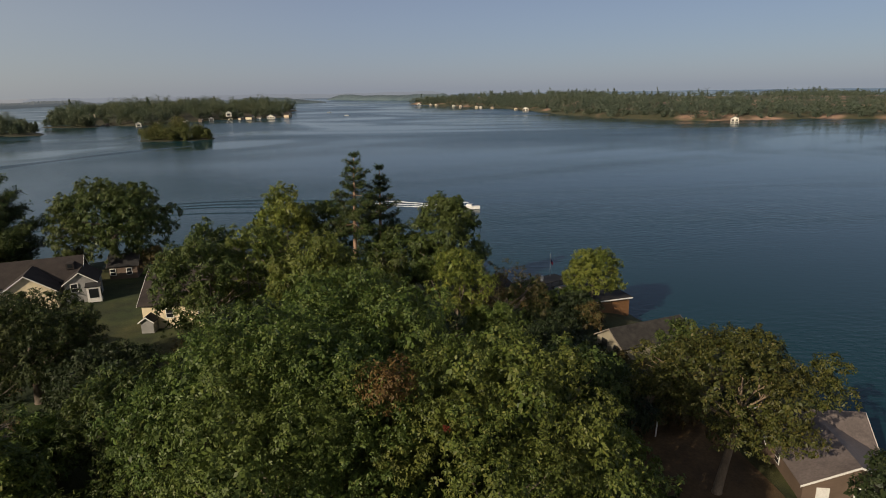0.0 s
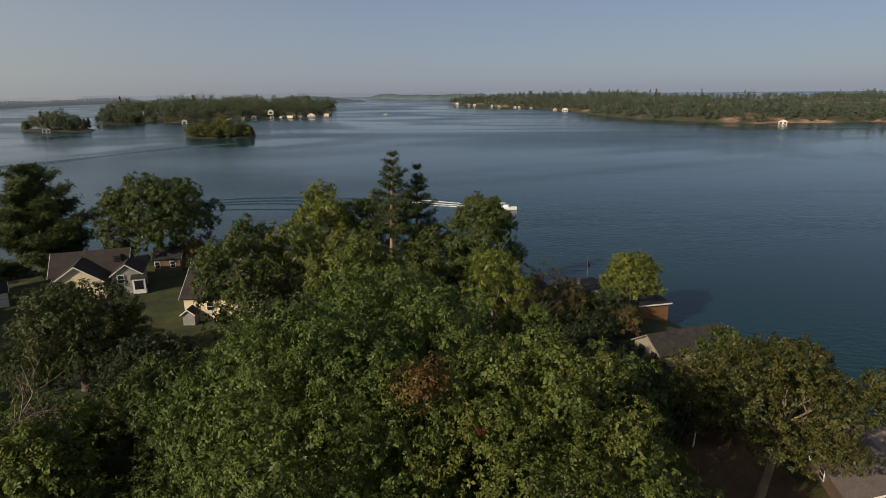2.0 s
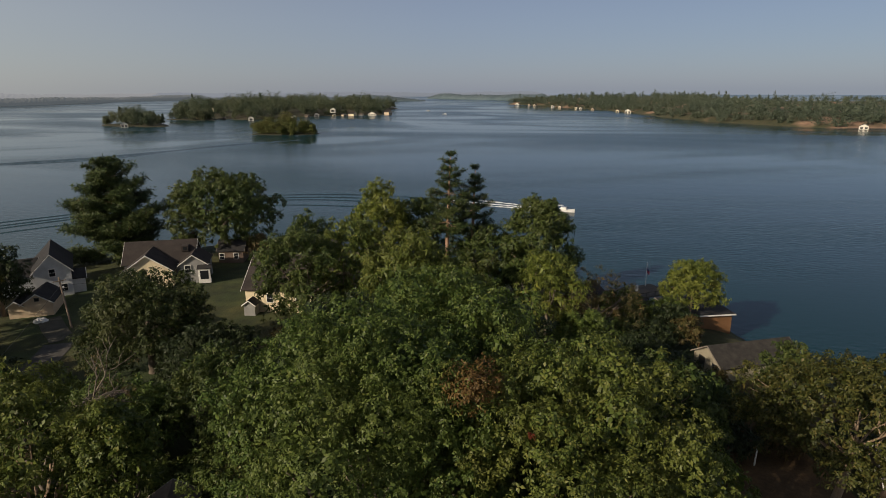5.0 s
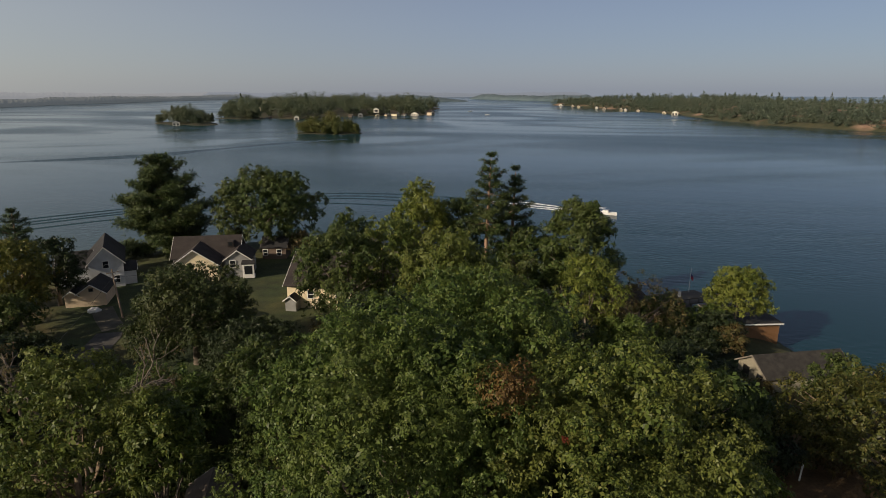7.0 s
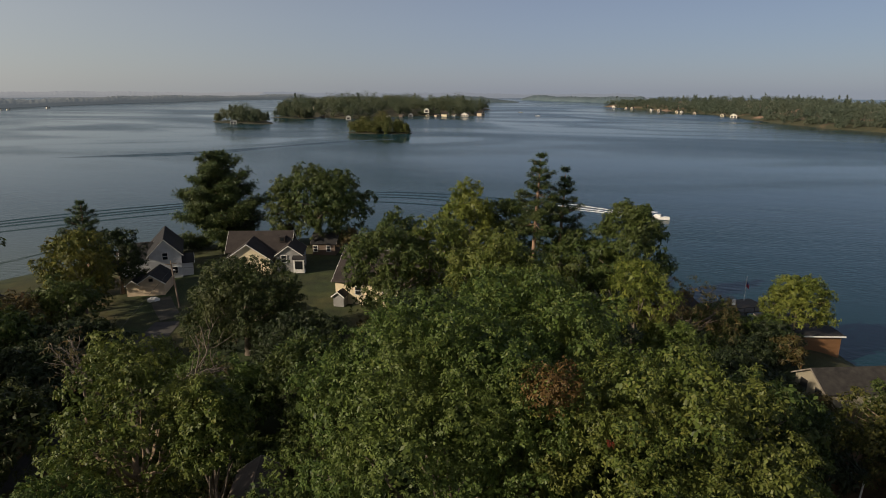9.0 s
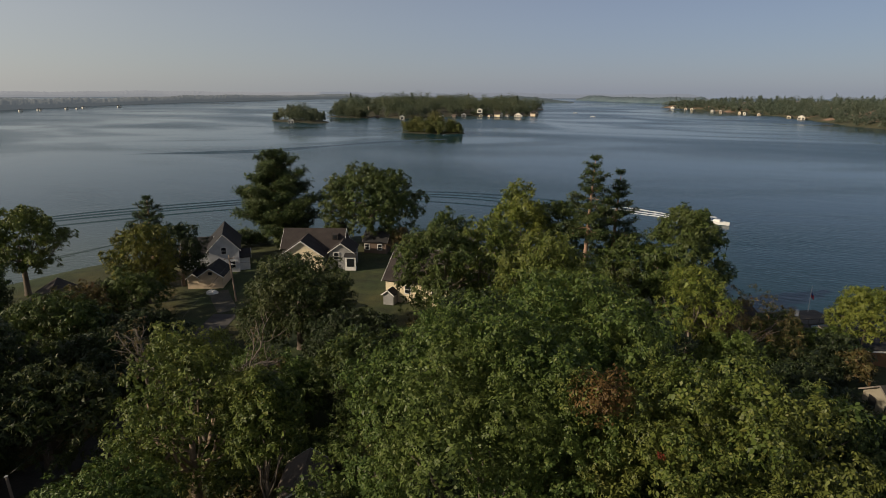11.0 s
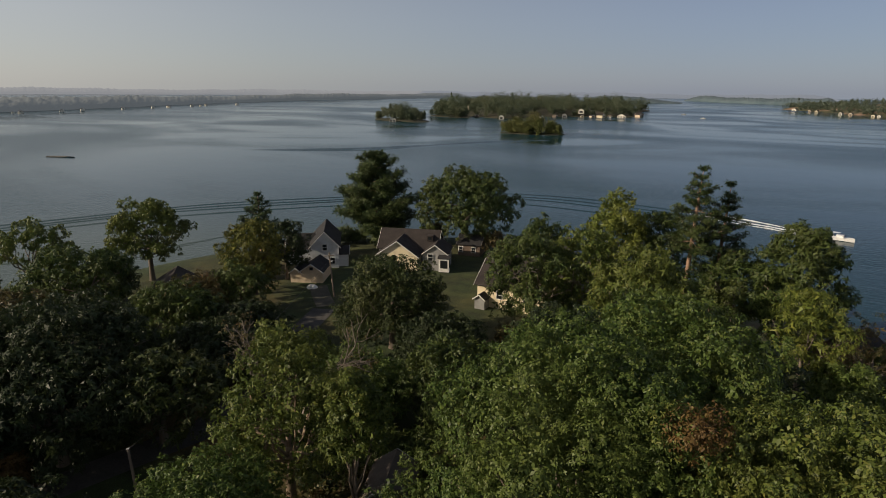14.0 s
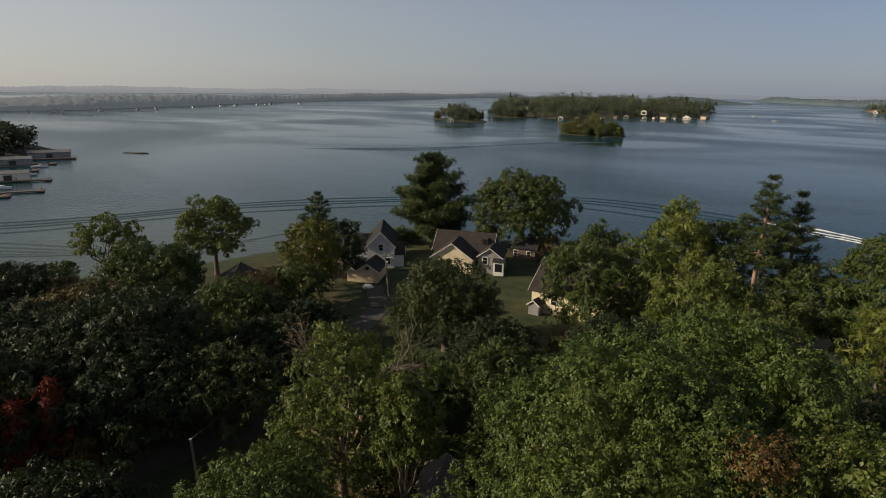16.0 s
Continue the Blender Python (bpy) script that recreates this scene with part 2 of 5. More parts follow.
# far shore: woodland floor broken by bare granite
m, nt, b = material("granite_shore", 0.9)
n1, n2, n3 = noise_node(nt, 0.011, 2.0), noise_node(nt, 0.12, 5.0), noise_node(nt, 0.5, 4.0)
rk = ramp(nt, n2.outputs["Fac"], [(0.3, (0.22, 0.13, 0.085)), (0.7, (0.44, 0.29, 0.20))])
fl = ramp(nt, n2.outputs["Fac"], [(0.3, (0.035, 0.045, 0.020)), (0.7, (0.085, 0.075, 0.035))])
sel = ramp(nt, n1.outputs["Fac"], [(0.54, (0, 0, 0)), (0.62, (1, 1, 1))])
nt.links.new(mix(nt, "MIX", sel.outputs[0], fl.outputs[0], rk.outputs[0]), b.inputs["Base Color"])
add_bump(nt, b, n3.outputs["Fac"], 0.8, 0.6)
M_SHORE = m

# water: dark and clear, calm glossy lanes between rippled stretches
m, nt, b = material("lake_water", 0.1)
b.inputs["Base Color"].default_value = (0.007, 0.035, 0.044, 1)
b.inputs["IOR"].default_value = 1.333
b.inputs["Specular IOR Level"].default_value = 0.27
lanes = noise_node(nt, 0.0042, 3.0, stretch=(0.6, 1.0, 1.0))
lanes.inputs["Distortion"].default_value = 1.6
rr = ramp(nt, lanes.outputs["Fac"], [(0.40, (0.09,) * 3), (0.50, (0.18,) * 3), (0.62, (0.25,) * 3)])
nt.links.new(rr.outputs[0], b.inputs["Roughness"])
rip1 = noise_node(nt, 0.8, 2.0, stretch=(0.55, 1.0, 1.0))
rip2 = noise_node(nt, 0.07, 3.0, stretch=(0.5, 1.0, 1.0))
hs = mix(nt, "ADD", 1.0, mix(nt, "MULTIPLY", 1.0, rip1.outputs["Fac"], (0.7, 0.7, 0.7)), rip2.outputs["Fac"])
add_bump(nt, b, hs, 0.3, 0.42)
calm = ramp(nt, lanes.outputs["Fac"], [(0.40, (0.08,) * 3), (0.60, (0.56,) * 3)])
nt.links.new(calm.outputs[0], nt.nodes["Bump"].inputs["Strength"])
# pale sandy shallows off the beach
wc = nt.nodes.new("ShaderNodeTexCoord")
wm = nt.nodes.new("ShaderNodeMapping")
wm.vector_type = "TEXTURE"
wm.inputs["Location"].default_value = (-150, 75, 0)
wm.inputs["Scale"].default_value = (95, 95, 95)
nt.links.new(wc.outputs["Object"], wm.inputs[0])
wg = nt.nodes.new("ShaderNodeTexGradient")
wg.gradient_type = "SPHERICAL"
nt.links.new(wm.outputs[0], wg.inputs[0])
sand = ramp(nt, wg.outputs["Fac"], [(0.0, (0.007, 0.035, 0.044)), (0.35, (0.020, 0.048, 0.052)), (0.75, (0.062, 0.088, 0.078))])
nt.links.new(sand.outputs[0], b.inputs["Base Color"])
M_WATER = m


# ---- mesh helpers ----
def mesh_of(name, verts, faces, mat, smooth=False):
    me = bpy.data.meshes.new(name)
    me.from_pydata([tuple(v) for v in verts], [], faces)
    me.validate()
    for q in (mat if isinstance(mat, (list, tuple)) else [mat]):
        me.materials.append(q)
    if smooth:
        me.shade_smooth()
    return me


def quads_mesh(name, v, mats, index=None):
    """A mesh of loose faces from an array (n, corners, 3)."""
    n, c = v.shape[:2]
    me = bpy.data.meshes.new(name)
    me.vertices.add(n * c)
    me.vertices.foreach_set("co", np.ascontiguousarray(v, dtype=np.float32).ravel())
    me.loops.add(n * c)
    me.loops.foreach_set("vertex_index", np.arange(n * c, dtype=np.int32))
    me.polygons.add(n)
    me.polygons.foreach_set("loop_start", np.arange(0, n * c, c, dtype=np.int32))
    for q in (mats if isinstance(mats, (list, tuple)) else [mats]):
        me.materials.append(q)
    if index is not None:
        me.polygons.foreach_set("material_index", np.ascontiguousarray(index, dtype=np.int32))
    me.update(calc_edges=True)
    return me


def part(name, bm, mat, parent, label=""):
    """Links a bmesh, or a ready mesh, as one mesh object under a thing or part."""
    if isinstance(bm, bmesh.types.BMesh):
        me = bpy.data.meshes.new(name)
        bm.to_mesh(me)
        bm.free()
        me.materials.append(mat)
    else:
        me = bm
    ob = new(name, me)
    ob.parent = parent
    if label:
        tagged(ob, label)
    return ob


def thing(name, x, y, z, rz=0.0, label="", category="", group=""):
    e = new(name)
    e.matrix_world = pose(x, y, z, 0, 0, rz)
    return tagged(e, label, category, group)


def box(sx, sy, sz, cx=0.0, cy=0.0, cz=0.0, bevel=0.0, rot=None):
    bm = bmesh.new()
    bmesh.ops.create_cube(bm, size=1.0)
    bmesh.ops.scale(bm, vec=(sx, sy, sz), verts=bm.verts)
    if bevel:
        bmesh.ops.bevel(bm, geom=bm.edges[:], offset=bevel, segments=1, affect="EDGES")
    if rot:
        bmesh.ops.rotate(bm, cent=(0, 0, 0), matrix=Euler([radians(k) for k in rot]).to_matrix(), verts=bm.verts)
    bmesh.ops.translate(bm, vec=(cx, cy, cz), verts=bm.verts)
    return bm


def slab(points, thickness):
    """A thick slab under a flat polygon."""
    p = [Vector(q) for q in points]
    n = (p[1] - p[0]).cross(p[2] - p[0]).normalized()
    if n.z < 0:
        p.reverse()
        n = -n
    bm = bmesh.new()
    top = [bm.verts.new(q) for q in p]
    low = [bm.verts.new(q - n * thickness) for q in p]
    bm.faces.new(top)
    bm.faces.new(low[::-1])
    for i in range(len(p)):
        j = (i + 1) % len(p)
        bm.faces.new((top[i], low[i], low[j], top[j]))
    return bm


def tube(path, radii, sides=7):
    """Vertices and faces of a tapered tube along a path."""
    verts, faces = [], []
    path = [Vector(p) for p in path]
    for i, p in enumerate(path):
        d = (path[min(i + 1, len(path) - 1)] - path[max(i - 1, 0)]).normalized()
        a = d.orthogonal().normalized()
        c = d.cross(a)
        for k in range(sides):
            w = 2 * math.pi * k / sides
            verts.append(p + (a * math.cos(w) + c * math.sin(w)) * radii[i])
    for i in range(len(path) - 1):
        for k in range(sides):
            k2 = (k + 1) % sides
            faces.append((i * sides + k, i * sides + k2, (i + 1) * sides + k2, (i + 1) * sides + k))
    faces.append(tuple(range((len(path) - 1) * sides, len(path) * sides)))
    return verts, faces


def tubes_mesh(name, tubes, mat):
    V, F = [], []
    for v, f in tubes:
        o = len(V)
        V += v
        F += [tuple(i + o for i in q) for q in f]
    return mesh_of(name, V, F, mat, True)


# ---- land ----
SHORE = [(52, -330), (50, -120), (46, 0), (44, 40), (47, 60), (50, 68), (44, 84), (38, 92), (34, 100), (26, 112), (14, 116),
         (2, 120), (-10, 124), (-26, 140), (-44, 142), (-62, 140), (-80, 142), (-98, 132), (-112, 116), (-122, 96), (-127, 80),
         (-131, 64), (-138, 48), (-150, 30), (-170, 10), (-180, -60), (-190, -330)]


def shore_distance(px, py, line, closed=True):
    """Distance to the shore line, positive on the land side."""
    px, py = np.asarray(px, float), np.asarray(py, float)
    best = np.full(px.shape, 1e9)
    inside = np.zeros(px.shape, bool)
    n = len(line)
    for i in range(n):
        (ax, ay), (bx, by) = line[i], line[(i + 1) % n]
        dx, dy = bx - ax, by - ay
        u = np.clip(((px - ax) * dx + (py - ay) * dy) / (dx * dx + dy * dy), 0, 1)
        best = np.minimum(best, np.hypot(px - ax - u * dx, py - ay - u * dy))
        c = ((ay > py) != (by > py)) & (px < dx * (py - ay) / (dy if dy else 1e-9) + ax)
        inside ^= c
    return np.where(inside, best, -best)


def ground_height(px, py):
    d = shore_distance(px, py, SHORE)
    d = d + 1.5 * np.sin(np.asarray(px) * 0.21) * np.cos(np.asarray(py) * 0.17)
    return np.where(d > 0, 3.6 * (1 - np.exp(-np.maximum(d, 0) / 6.0)) + 0.35 * np.sin(np.asarray(px) * 0.05) * np.sin(np.asarray(py) * 0.06) * (1 - np.exp(-np.maximum(d, 0) / 15.0)), np.maximum(d * 0.25, -3.0)) + 0.05


def gz(x, y):
    return float(ground_height(np.array([x]), np.array([y]))[0])


def height_sheet(name, x0, x1, y0, y1, step, heights, mat, label):
    xs, ys = np.arange(x0, x1 + step, step), np.arange(y0, y1 + step, step)
    X, Y = np.meshgrid(xs, ys)
    Z = heights(X, Y)
    nx, ny = len(xs), len(ys)
    verts = np.stack([X, Y, Z], -1).reshape(-1, 3)
    idx = np.arange(nx * ny).reshape(ny, nx)
    F = np.stack([idx[:-1, :-1], idx[:-1, 1:], idx[1:, 1:], idx[1:, :-1]], -1).reshape(-1, 4)
    zc = verts[F][:, :, 2].max(1)
    F = F[zc > -2.5]
    ob = new(name, mesh_of(name, verts.tolist(), F.tolist(), mat, True))
    return tagged(ob, label, "ground", kind="structure")


height_sheet("ground", -200, 60, -330, 150, 2.0, ground_height, M_GRASS, "dry grass and bare earth sloping to the lake shore")

# the lake, out to the horizon
me = mesh_of("water", [(4700 * math.cos(k * math.pi / 24), 4700 * math.sin(k * math.pi / 24), 0) for k in range(48)], [tuple(range(48))], M_WATER)
tagged(new("water", me), "calm blue-grey lake with faint ripples and glossy lanes", "lake", kind="structure")


# ---- foliage ----
def unit(v):
    return v / np.maximum(np.linalg.norm(v, axis=-1, keepdims=True), 1e-9)


def leaf_quads(rng, centers, normals, per, length, width, spread=0.5, droop=0.45, tri=False):
    """Sprays of folded kite-shaped leaves about centres, or plain pointed ones; returns (n, corners, 3)."""
    n = len(centers)
    nn = unit(normals + rng.normal(0, 0.35, (n, 3)))
    a = unit(np.cross(nn, rng.normal(0, 1, (n, 3))))
    c = np.cross(nn, a)
    ang = (np.arange(per)[None, :] / per + rng.random((n, 1))) * 2 * np.pi + rng.normal(0, 0.35, (n, per))
    d = np.cos(ang)[..., None] * a[:, None, :] + np.sin(ang)[..., None] * c[:, None, :]
    d = unit(d * 0.9 + nn[:, None, :] * rng.normal(0.15, 0.3, (n, per, 1)) + np.array([0, 0, -droop]))
    L = length * rng.uniform(0.6, 1.25, (n, per, 1))
    side = unit(np.cross(d, nn[:, None, :] + rng.normal(0, 0.25, (n, per, 3))))
    base = centers[:, None, :] + d * L * 0.12 + rng.normal(0, spread * length * 0.4, (n, per, 3))
    mid = base + d * L * 0.5 + nn[:, None, :] * L * 0.08
    tip = base + d * L + np.array([0, 0, -0.12]) * L
    w = side * width * 0.5 * (L / length)
    if tri:
        return np.stack([base + w * 0.85, tip, base - w * 0.85], 2).reshape(-1, 3, 3)
    return np.stack([base, mid + w, tip, mid - w], 2).reshape(-1, 4, 3)


def crown_points(rng, lobes, count, inset=1.0, low=-0.35, cull=0.6):
    """Points spread on the outer skin of overlapping lobes, with outward normals."""
    c = np.array([l[0] for l in lobes])
    r = np.array([l[1] for l in lobes])
    wgt = r[:, 0] ** 2
    pick = rng.choice(len(lobes), int(count * 2.6), p=wgt / wgt.sum())
    d = unit(rng.normal(0, 1, (len(pick), 3)))
    d = d[d[:, 2] > low]
    pick = pick[:len(d)]
    f = inset * (1 + rng.normal(-0.04, 0.11, (len(d), 1)))
    p = c[pick] + d * r[pick] * f
    keep = np.ones(len(p), bool)
    for i in range(len(lobes)):
        q = np.linalg.norm((p - c[i]) / r[i], axis=1)
        keep &= (q > cull * inset) | (pick == i)
    k1 = 3.2 / r[:, 0].max()
    hollow = np.sin(p[:, 0] * k1 + 1.7 * np.sin(p[:, 1] * k1)) + np.sin(p[:, 1] * k1 * 1.3 + p[:, 2] * k1) + np.sin(p[:, 2] * k1 * 1.6 + p[:, 0] * 0.7 * k1)
    keep &= (hollow > -1.1) | (rng.random(len(p)) < 0.3)
    return p[keep][:count], d[keep][:count]


def broad_lobes(rng, R, zb, zt, n, flat=1.0, ragged=0.25):
    """Lobes of a broad crown between heights zb and zt."""
    h = (zt - zb) / 2
    zc = (zt + zb) / 2
    lobes = [((0, 0, zc - 0.05 * h), (R * 0.80, R * 0.80, h * 0.84))]
    for i in range(n):
        u = (i + 0.5) / n
        el = math.asin(max(-0.75, min(0.98, -0.75 + 1.75 * u)))
        az = i * 2.39996 + rng.normal(0, 0.25)
        k = 1 + rng.normal(0, ragged * 0.5)
        lr = R * rng.uniform(0.13, 0.33)
        ce = math.cos(el) if el > 0 else 1 - 0.12 * (el / 0.85) ** 2
        px = (R - lr * 0.85) * ce * math.cos(az) * k
        py = (R - lr * 0.85) * ce * math.sin(az) * k
        pz = zc + (h - lr * 0.7) * math.sin(el) * (1 + rng.normal(0, ragged * 0.25))
        lobes.append(((px, py, pz), (lr, lr, lr * rng.uniform(0.62, 0.85) * flat)))
    return lobes


def limbs(rng, lobes, z_fork, base_r, ht_trunk, lean=(0, 0), lobes_used=10):
    """A tapered trunk and limbs that run to the lobes."""
    fork = Vector((lean[0], lean[1], z_fork))
    out = [tube([(0, 0, -0.6), (lean[0] * 0.1, lean[1] * 0.1, 0.4), (lean[0] * 0.5, lean[1] * 0.5, z_fork * 0.5), fork, (lean[0] * 1.3, lean[1] * 1.3, z_fork + ht_trunk)],
                [base_r * 1.5, base_r * 1.1, base_r * 0.92, base_r * 0.8, base_r * 0.35], 9)]
    high = lobes[:1] + lobes[len(lobes) // 3::2]
    for i in range(min(lobes_used, len(high))):
        c = Vector(high[i][0])
        s = fork + Vector((lean[0] * 0.3, lean[1] * 0.3, ht_trunk)) * rng.random() * 0.9 - Vector((0, 0, base_r))
        m1 = s.lerp(c, 0.45) + Vector(rng.normal(0, 0.06, 3)) * (c - s).length + Vector((0, 0, -0.05 * (c - s).length))
        rr_ = base_r * rng.uniform(0.25, 0.45)
        out.append(tube([s, m1, c], [rr_, rr_ * 0.65, rr_ * 0.25], 6))
        for k in range(2):
            e = c + Vector(rng.normal(0, 0.4, 3)) * high[i][1][0]
            out.append(tube([m1.lerp(c, 0.3 + 0.3 * k), (m1 + e) / 2 + Vector((0, 0, 0.2)), e], [rr_ * 0.5, rr_ * 0.3, rr_ * 0.1], 5))
    return out


def broad_tree(name, x, y, top, R, leaf, seed, label, clusters=2500, size=0.42, per=7, crown_base=0.12, bark=None, fork=0.3,
               trunk_r=None, n_lobes=48, ragged=0.28, low=-0.7, group="", extra=(), lean=(0, 0), crown_shift=(0, 0), fill=0.42, z0=None, droop=0.45, slim=0.38):
    """A broad-leaved tree whose crown tops out at height top. extra: boughs of another leaf (dx, dy, dz, radius, material, share)."""
    rng = np.random.default_rng(seed)
    if math.hypot(x, y) > 56:      # distant crowns get fewer, larger leaves
        clusters, size, tuft, tri = int(clusters * 1.05), size * 0.84, 0.70, True
    elif math.hypot(x, y) > 37:
        clusters, size, tuft, tri = int(clusters * 1.0), size * 0.72, 0.52, False
    else:
        clusters, size, tuft, tri = int(clusters * 1.5), size * 0.60, 0.46, False
    g = gz(x, y) if z0 is None else z0
    H = top - g
    t = thing(name, x, y, g, rng.uniform(0, 360) if not extra and crown_shift == (0, 0) else 0.0, label, "tree", group)
    zb = H * crown_base
    lobes = broad_lobes(rng, R, zb, H, n_lobes, ragged=ragged)
    if crown_shift != (0, 0):
        lobes = [((c[0] + crown_shift[0], c[1] + crown_shift[1], c[2]), r) for c, r in lobes]
    tr = trunk_r or 0.05 * R + 0.012 * H
    part("trunk", tubes_mesh("trunk", limbs(rng, lobes, H * fork, tr, H * 0.2, lean), bark or M_BARK), None, t)
    # leaf sprays gathered in rounded tufts with gaps between them
    p, d = crown_points(rng, lobes, clusters // 8, low=low)
    o = unit(rng.normal(0, 1, (len(p), 8, 3)) + d[:, None, :] * 0.9 + np.array([0, 0, 0.3]))
    tr_ = tuft * rng.uniform(0.55, 1.3, (len(p), 1, 1))
    p = (p[:, None, :] + o * tr_ * rng.uniform(0.55, 1.1, (len(p), 8, 1)) * np.array([1, 1, 0.8])).reshape(-1, 3)
    d = unit(o.reshape(-1, 3) + np.repeat(d, 8, 0) * 0.4 + np.array([0, 0, 0.35]))
    q = [leaf_quads(rng, p, d, per, size, size * slim * 1.2, droop=droop, tri=tri)]
    if fill:
        p2, d2 = crown_points(rng, lobes, int(clusters * fill * 0.5), inset=0.80, low=-0.6, cull=0.7)
        q.append(leaf_quads(rng, p2, d2, 5, size * 1.6, size * 0.95, tri=tri))
    for dx, dy, dz, rad, mat, share in extra:
        if rad < 1:
            d3 = unit(rng.normal(0, 1, (6, 3)))
            q.append(leaf_quads(rng, np.array([dx, dy, dz - g]) + d3 * rad * 0.4, unit(d3 + np.array([0, -1, 0.5])), per, size * 0.8, size * slim, tri=tri))
        if rad > 1:
            d3 = unit(rng.normal(0, 1, (520, 3)))
            q.append(leaf_quads(rng, np.array([dx, dy, dz - g]) + d3 * np.array([1.15, 0.9, 0.8]) * rad * rng.uniform(0.15, 1.25, (520, 1)), unit(d3 + np.array([0, 0, 0.4])), per, size, size * slim * 1.2, tri=tri))
    q = np.concatenate(q)
    mats, index = [leaf], np.zeros(len(q), int)
    for k, (dx, dy, dz, rad, mat, share) in enumerate(extra):
        mats.append(mat)
        near = np.linalg.norm(q.mean(1) - np.array([dx, dy, dz - g]), axis=1) < rad
        index[near & (rng.random(len(q)) < share)] = k + 1
    part("crown", quads_mesh("crown", q, mats, index), None, t)
    return t


def pine_tree(name, x, y, top, R, seed, label, base=0.3, tiers=15, leaf=None, size=0.5, dense=1.0, taper=0.75, group="", bark=None, lean=(0.0, 0.0), tuft=0.42):
    """A pine: uneven whorls of boughs, swept up at their ends, that carry separate plumes of needles."""
    rng = np.random.default_rng(seed)
    g = gz(x, y)
    H = top - g
    t = thing(name, x, y, g, 0.0, label, "tree", group)
    out = [tube([(0, 0, -0.5), (lean[0] * 0.3, lean[1] * 0.3, H * 0.35), (lean[0] * 0.7, lean[1] * 0.7, H * 0.75), (lean[0], lean[1], H * 0.985)], [0.42, 0.34, 0.2, 0.04], 8)]
    P, N = [], []
    for i in range(tiers):
        u = i / (tiers - 1)
        z = H * (base + (0.985 - base) * u) + rng.normal(0, 0.25)
        prof = (1 - u) ** taper * (0.45 + 0.55 * min(1, (u + 0.12) * 3)) + 0.10
        nb = 5 if u < 0.8 else 4
        for k in range(nb):
            az = i * 1.1 + k * 2 * math.pi / nb + rng.normal(0, 0.35)
            L = R * prof * rng.choice([0.5, 0.8, 1.0, 1.15, 1.3])
            rise = rng.uniform(-0.08, 0.22) + 0.45 * u
            s = Vector((lean[0] * z / H, lean[1] * z / H, z))
            e = s + Vector((math.cos(az) * L, math.sin(az) * L, rise * L))
            mid = s.lerp(e, 0.55) + Vector((0, 0, -0.12 * L))
            out.append(tube([s, mid, e], [0.09, 0.05, 0.02], 4))
            for w in np.linspace(0.42, 1.0, 2 + int(L * 1.0)):
                c = np.array(s.lerp(mid, w / 0.55) if w < 0.55 else mid.lerp(e, (w - 0.55) / 0.45))
                side = np.array([-math.sin(az), math.cos(az), 0.0]) * rng.normal(0, 0.16) * L * (0.4 + 0.6 * w)
                tf = tuft * (1.05 - 0.6 * u)
                m_ = max(4, int(11 * dense * tuft / 0.42 * (1 - 0.5 * u)))
                q = c + side + rng.normal(0, 1, (m_, 3)) * np.array([tf, tf, tf * 0.6])
                P.append(q)
                N.append(np.tile(np.array([math.cos(az) * 0.5, math.sin(az) * 0.5, 0.9]), (m_, 1)))
    part("trunk", tubes_mesh("trunk", out, bark or M_PINEBARK), None, t)
    P, N = np.concatenate(P), np.concatenate(N)
    q = leaf_quads(rng, P, N, 7, size * 1.1, size * 0.34, droop=-0.25, tri=True)
    part("crown", quads_mesh("crown", q, leaf or M_NEEDLE), None, t)
    return t


def bare_tree(name, x, y, top, R, seed, label, mat=None, leaf=None, leaves=0):
    """A half-dead tree of forking bare limbs, with a few leaves left."""
    rng = np.random.default_rng(seed)
    g = gz(x, y)
    H = top - g
    t = thing(name, x, y, g, 0.0, label, "tree")
    out, ends = [], []

    def grow(s, d, L, r, depth):
        e = s + d * L
        mid = s.lerp(e, 0.5) + Vector(rng.normal(0, 0.07 * L, 3))
        out.append(tube([s, mid, e], [r, r * 0.8, r * 0.55], 6 if r > 0.06 else 4))
        ends.append(e)
        if depth:
            for k in range(3 if depth > 1 else 3):
                d2 = (d + Vector(rng.normal(0, 0.55, 3)) * Vector((1, 1, 0.7))).normalized()
                grow(mid.lerp(e, 0.4 + 0.3 * k), d2, L * rng.uniform(0.5, 0.75), r * 0.6, depth - 1)
    grow(Vector((0, 0, -0.5)), Vector((0.05, 0, 1)).normalized(), H * 0.45, 0.34, 5)
    zs = max(e.z for e in ends)
    k = H / zs
    out = [([Vector((p.x * min(k, R / 3.0), p.y * min(k, R / 3.0), p.z * k)) for p in v], f) for v, f in out]
    part("trunk", tubes_mesh("trunk", out, mat or M_DEADWOOD), None, t)
    if leaves:
        E = np.array([(e.x * min(k, R / 3.0), e.y * min(k, R / 3.0), e.z * k) for e in ends if e.z > 0.3 * zs])
        p = E[rng.integers(0, len(E), leaves)] + rng.normal(0, 0.45, (leaves, 3))
        part("crown", quads_mesh("crown", leaf_quads(rng, p, np.tile(np.array([0, 0, 1.0]), (leaves, 1)), 5, 0.35, 0.14, tri=True), leaf), None, t)
    return t


# ---- far shores and islands ----
def hash_noise(x, y, s):
    return np.sin(x / s + 1.3 * np.sin(y / (s * 1.7))) * np.cos(y / s * 0.8 + 0.9 * np.sin(x / (s * 1.3)))


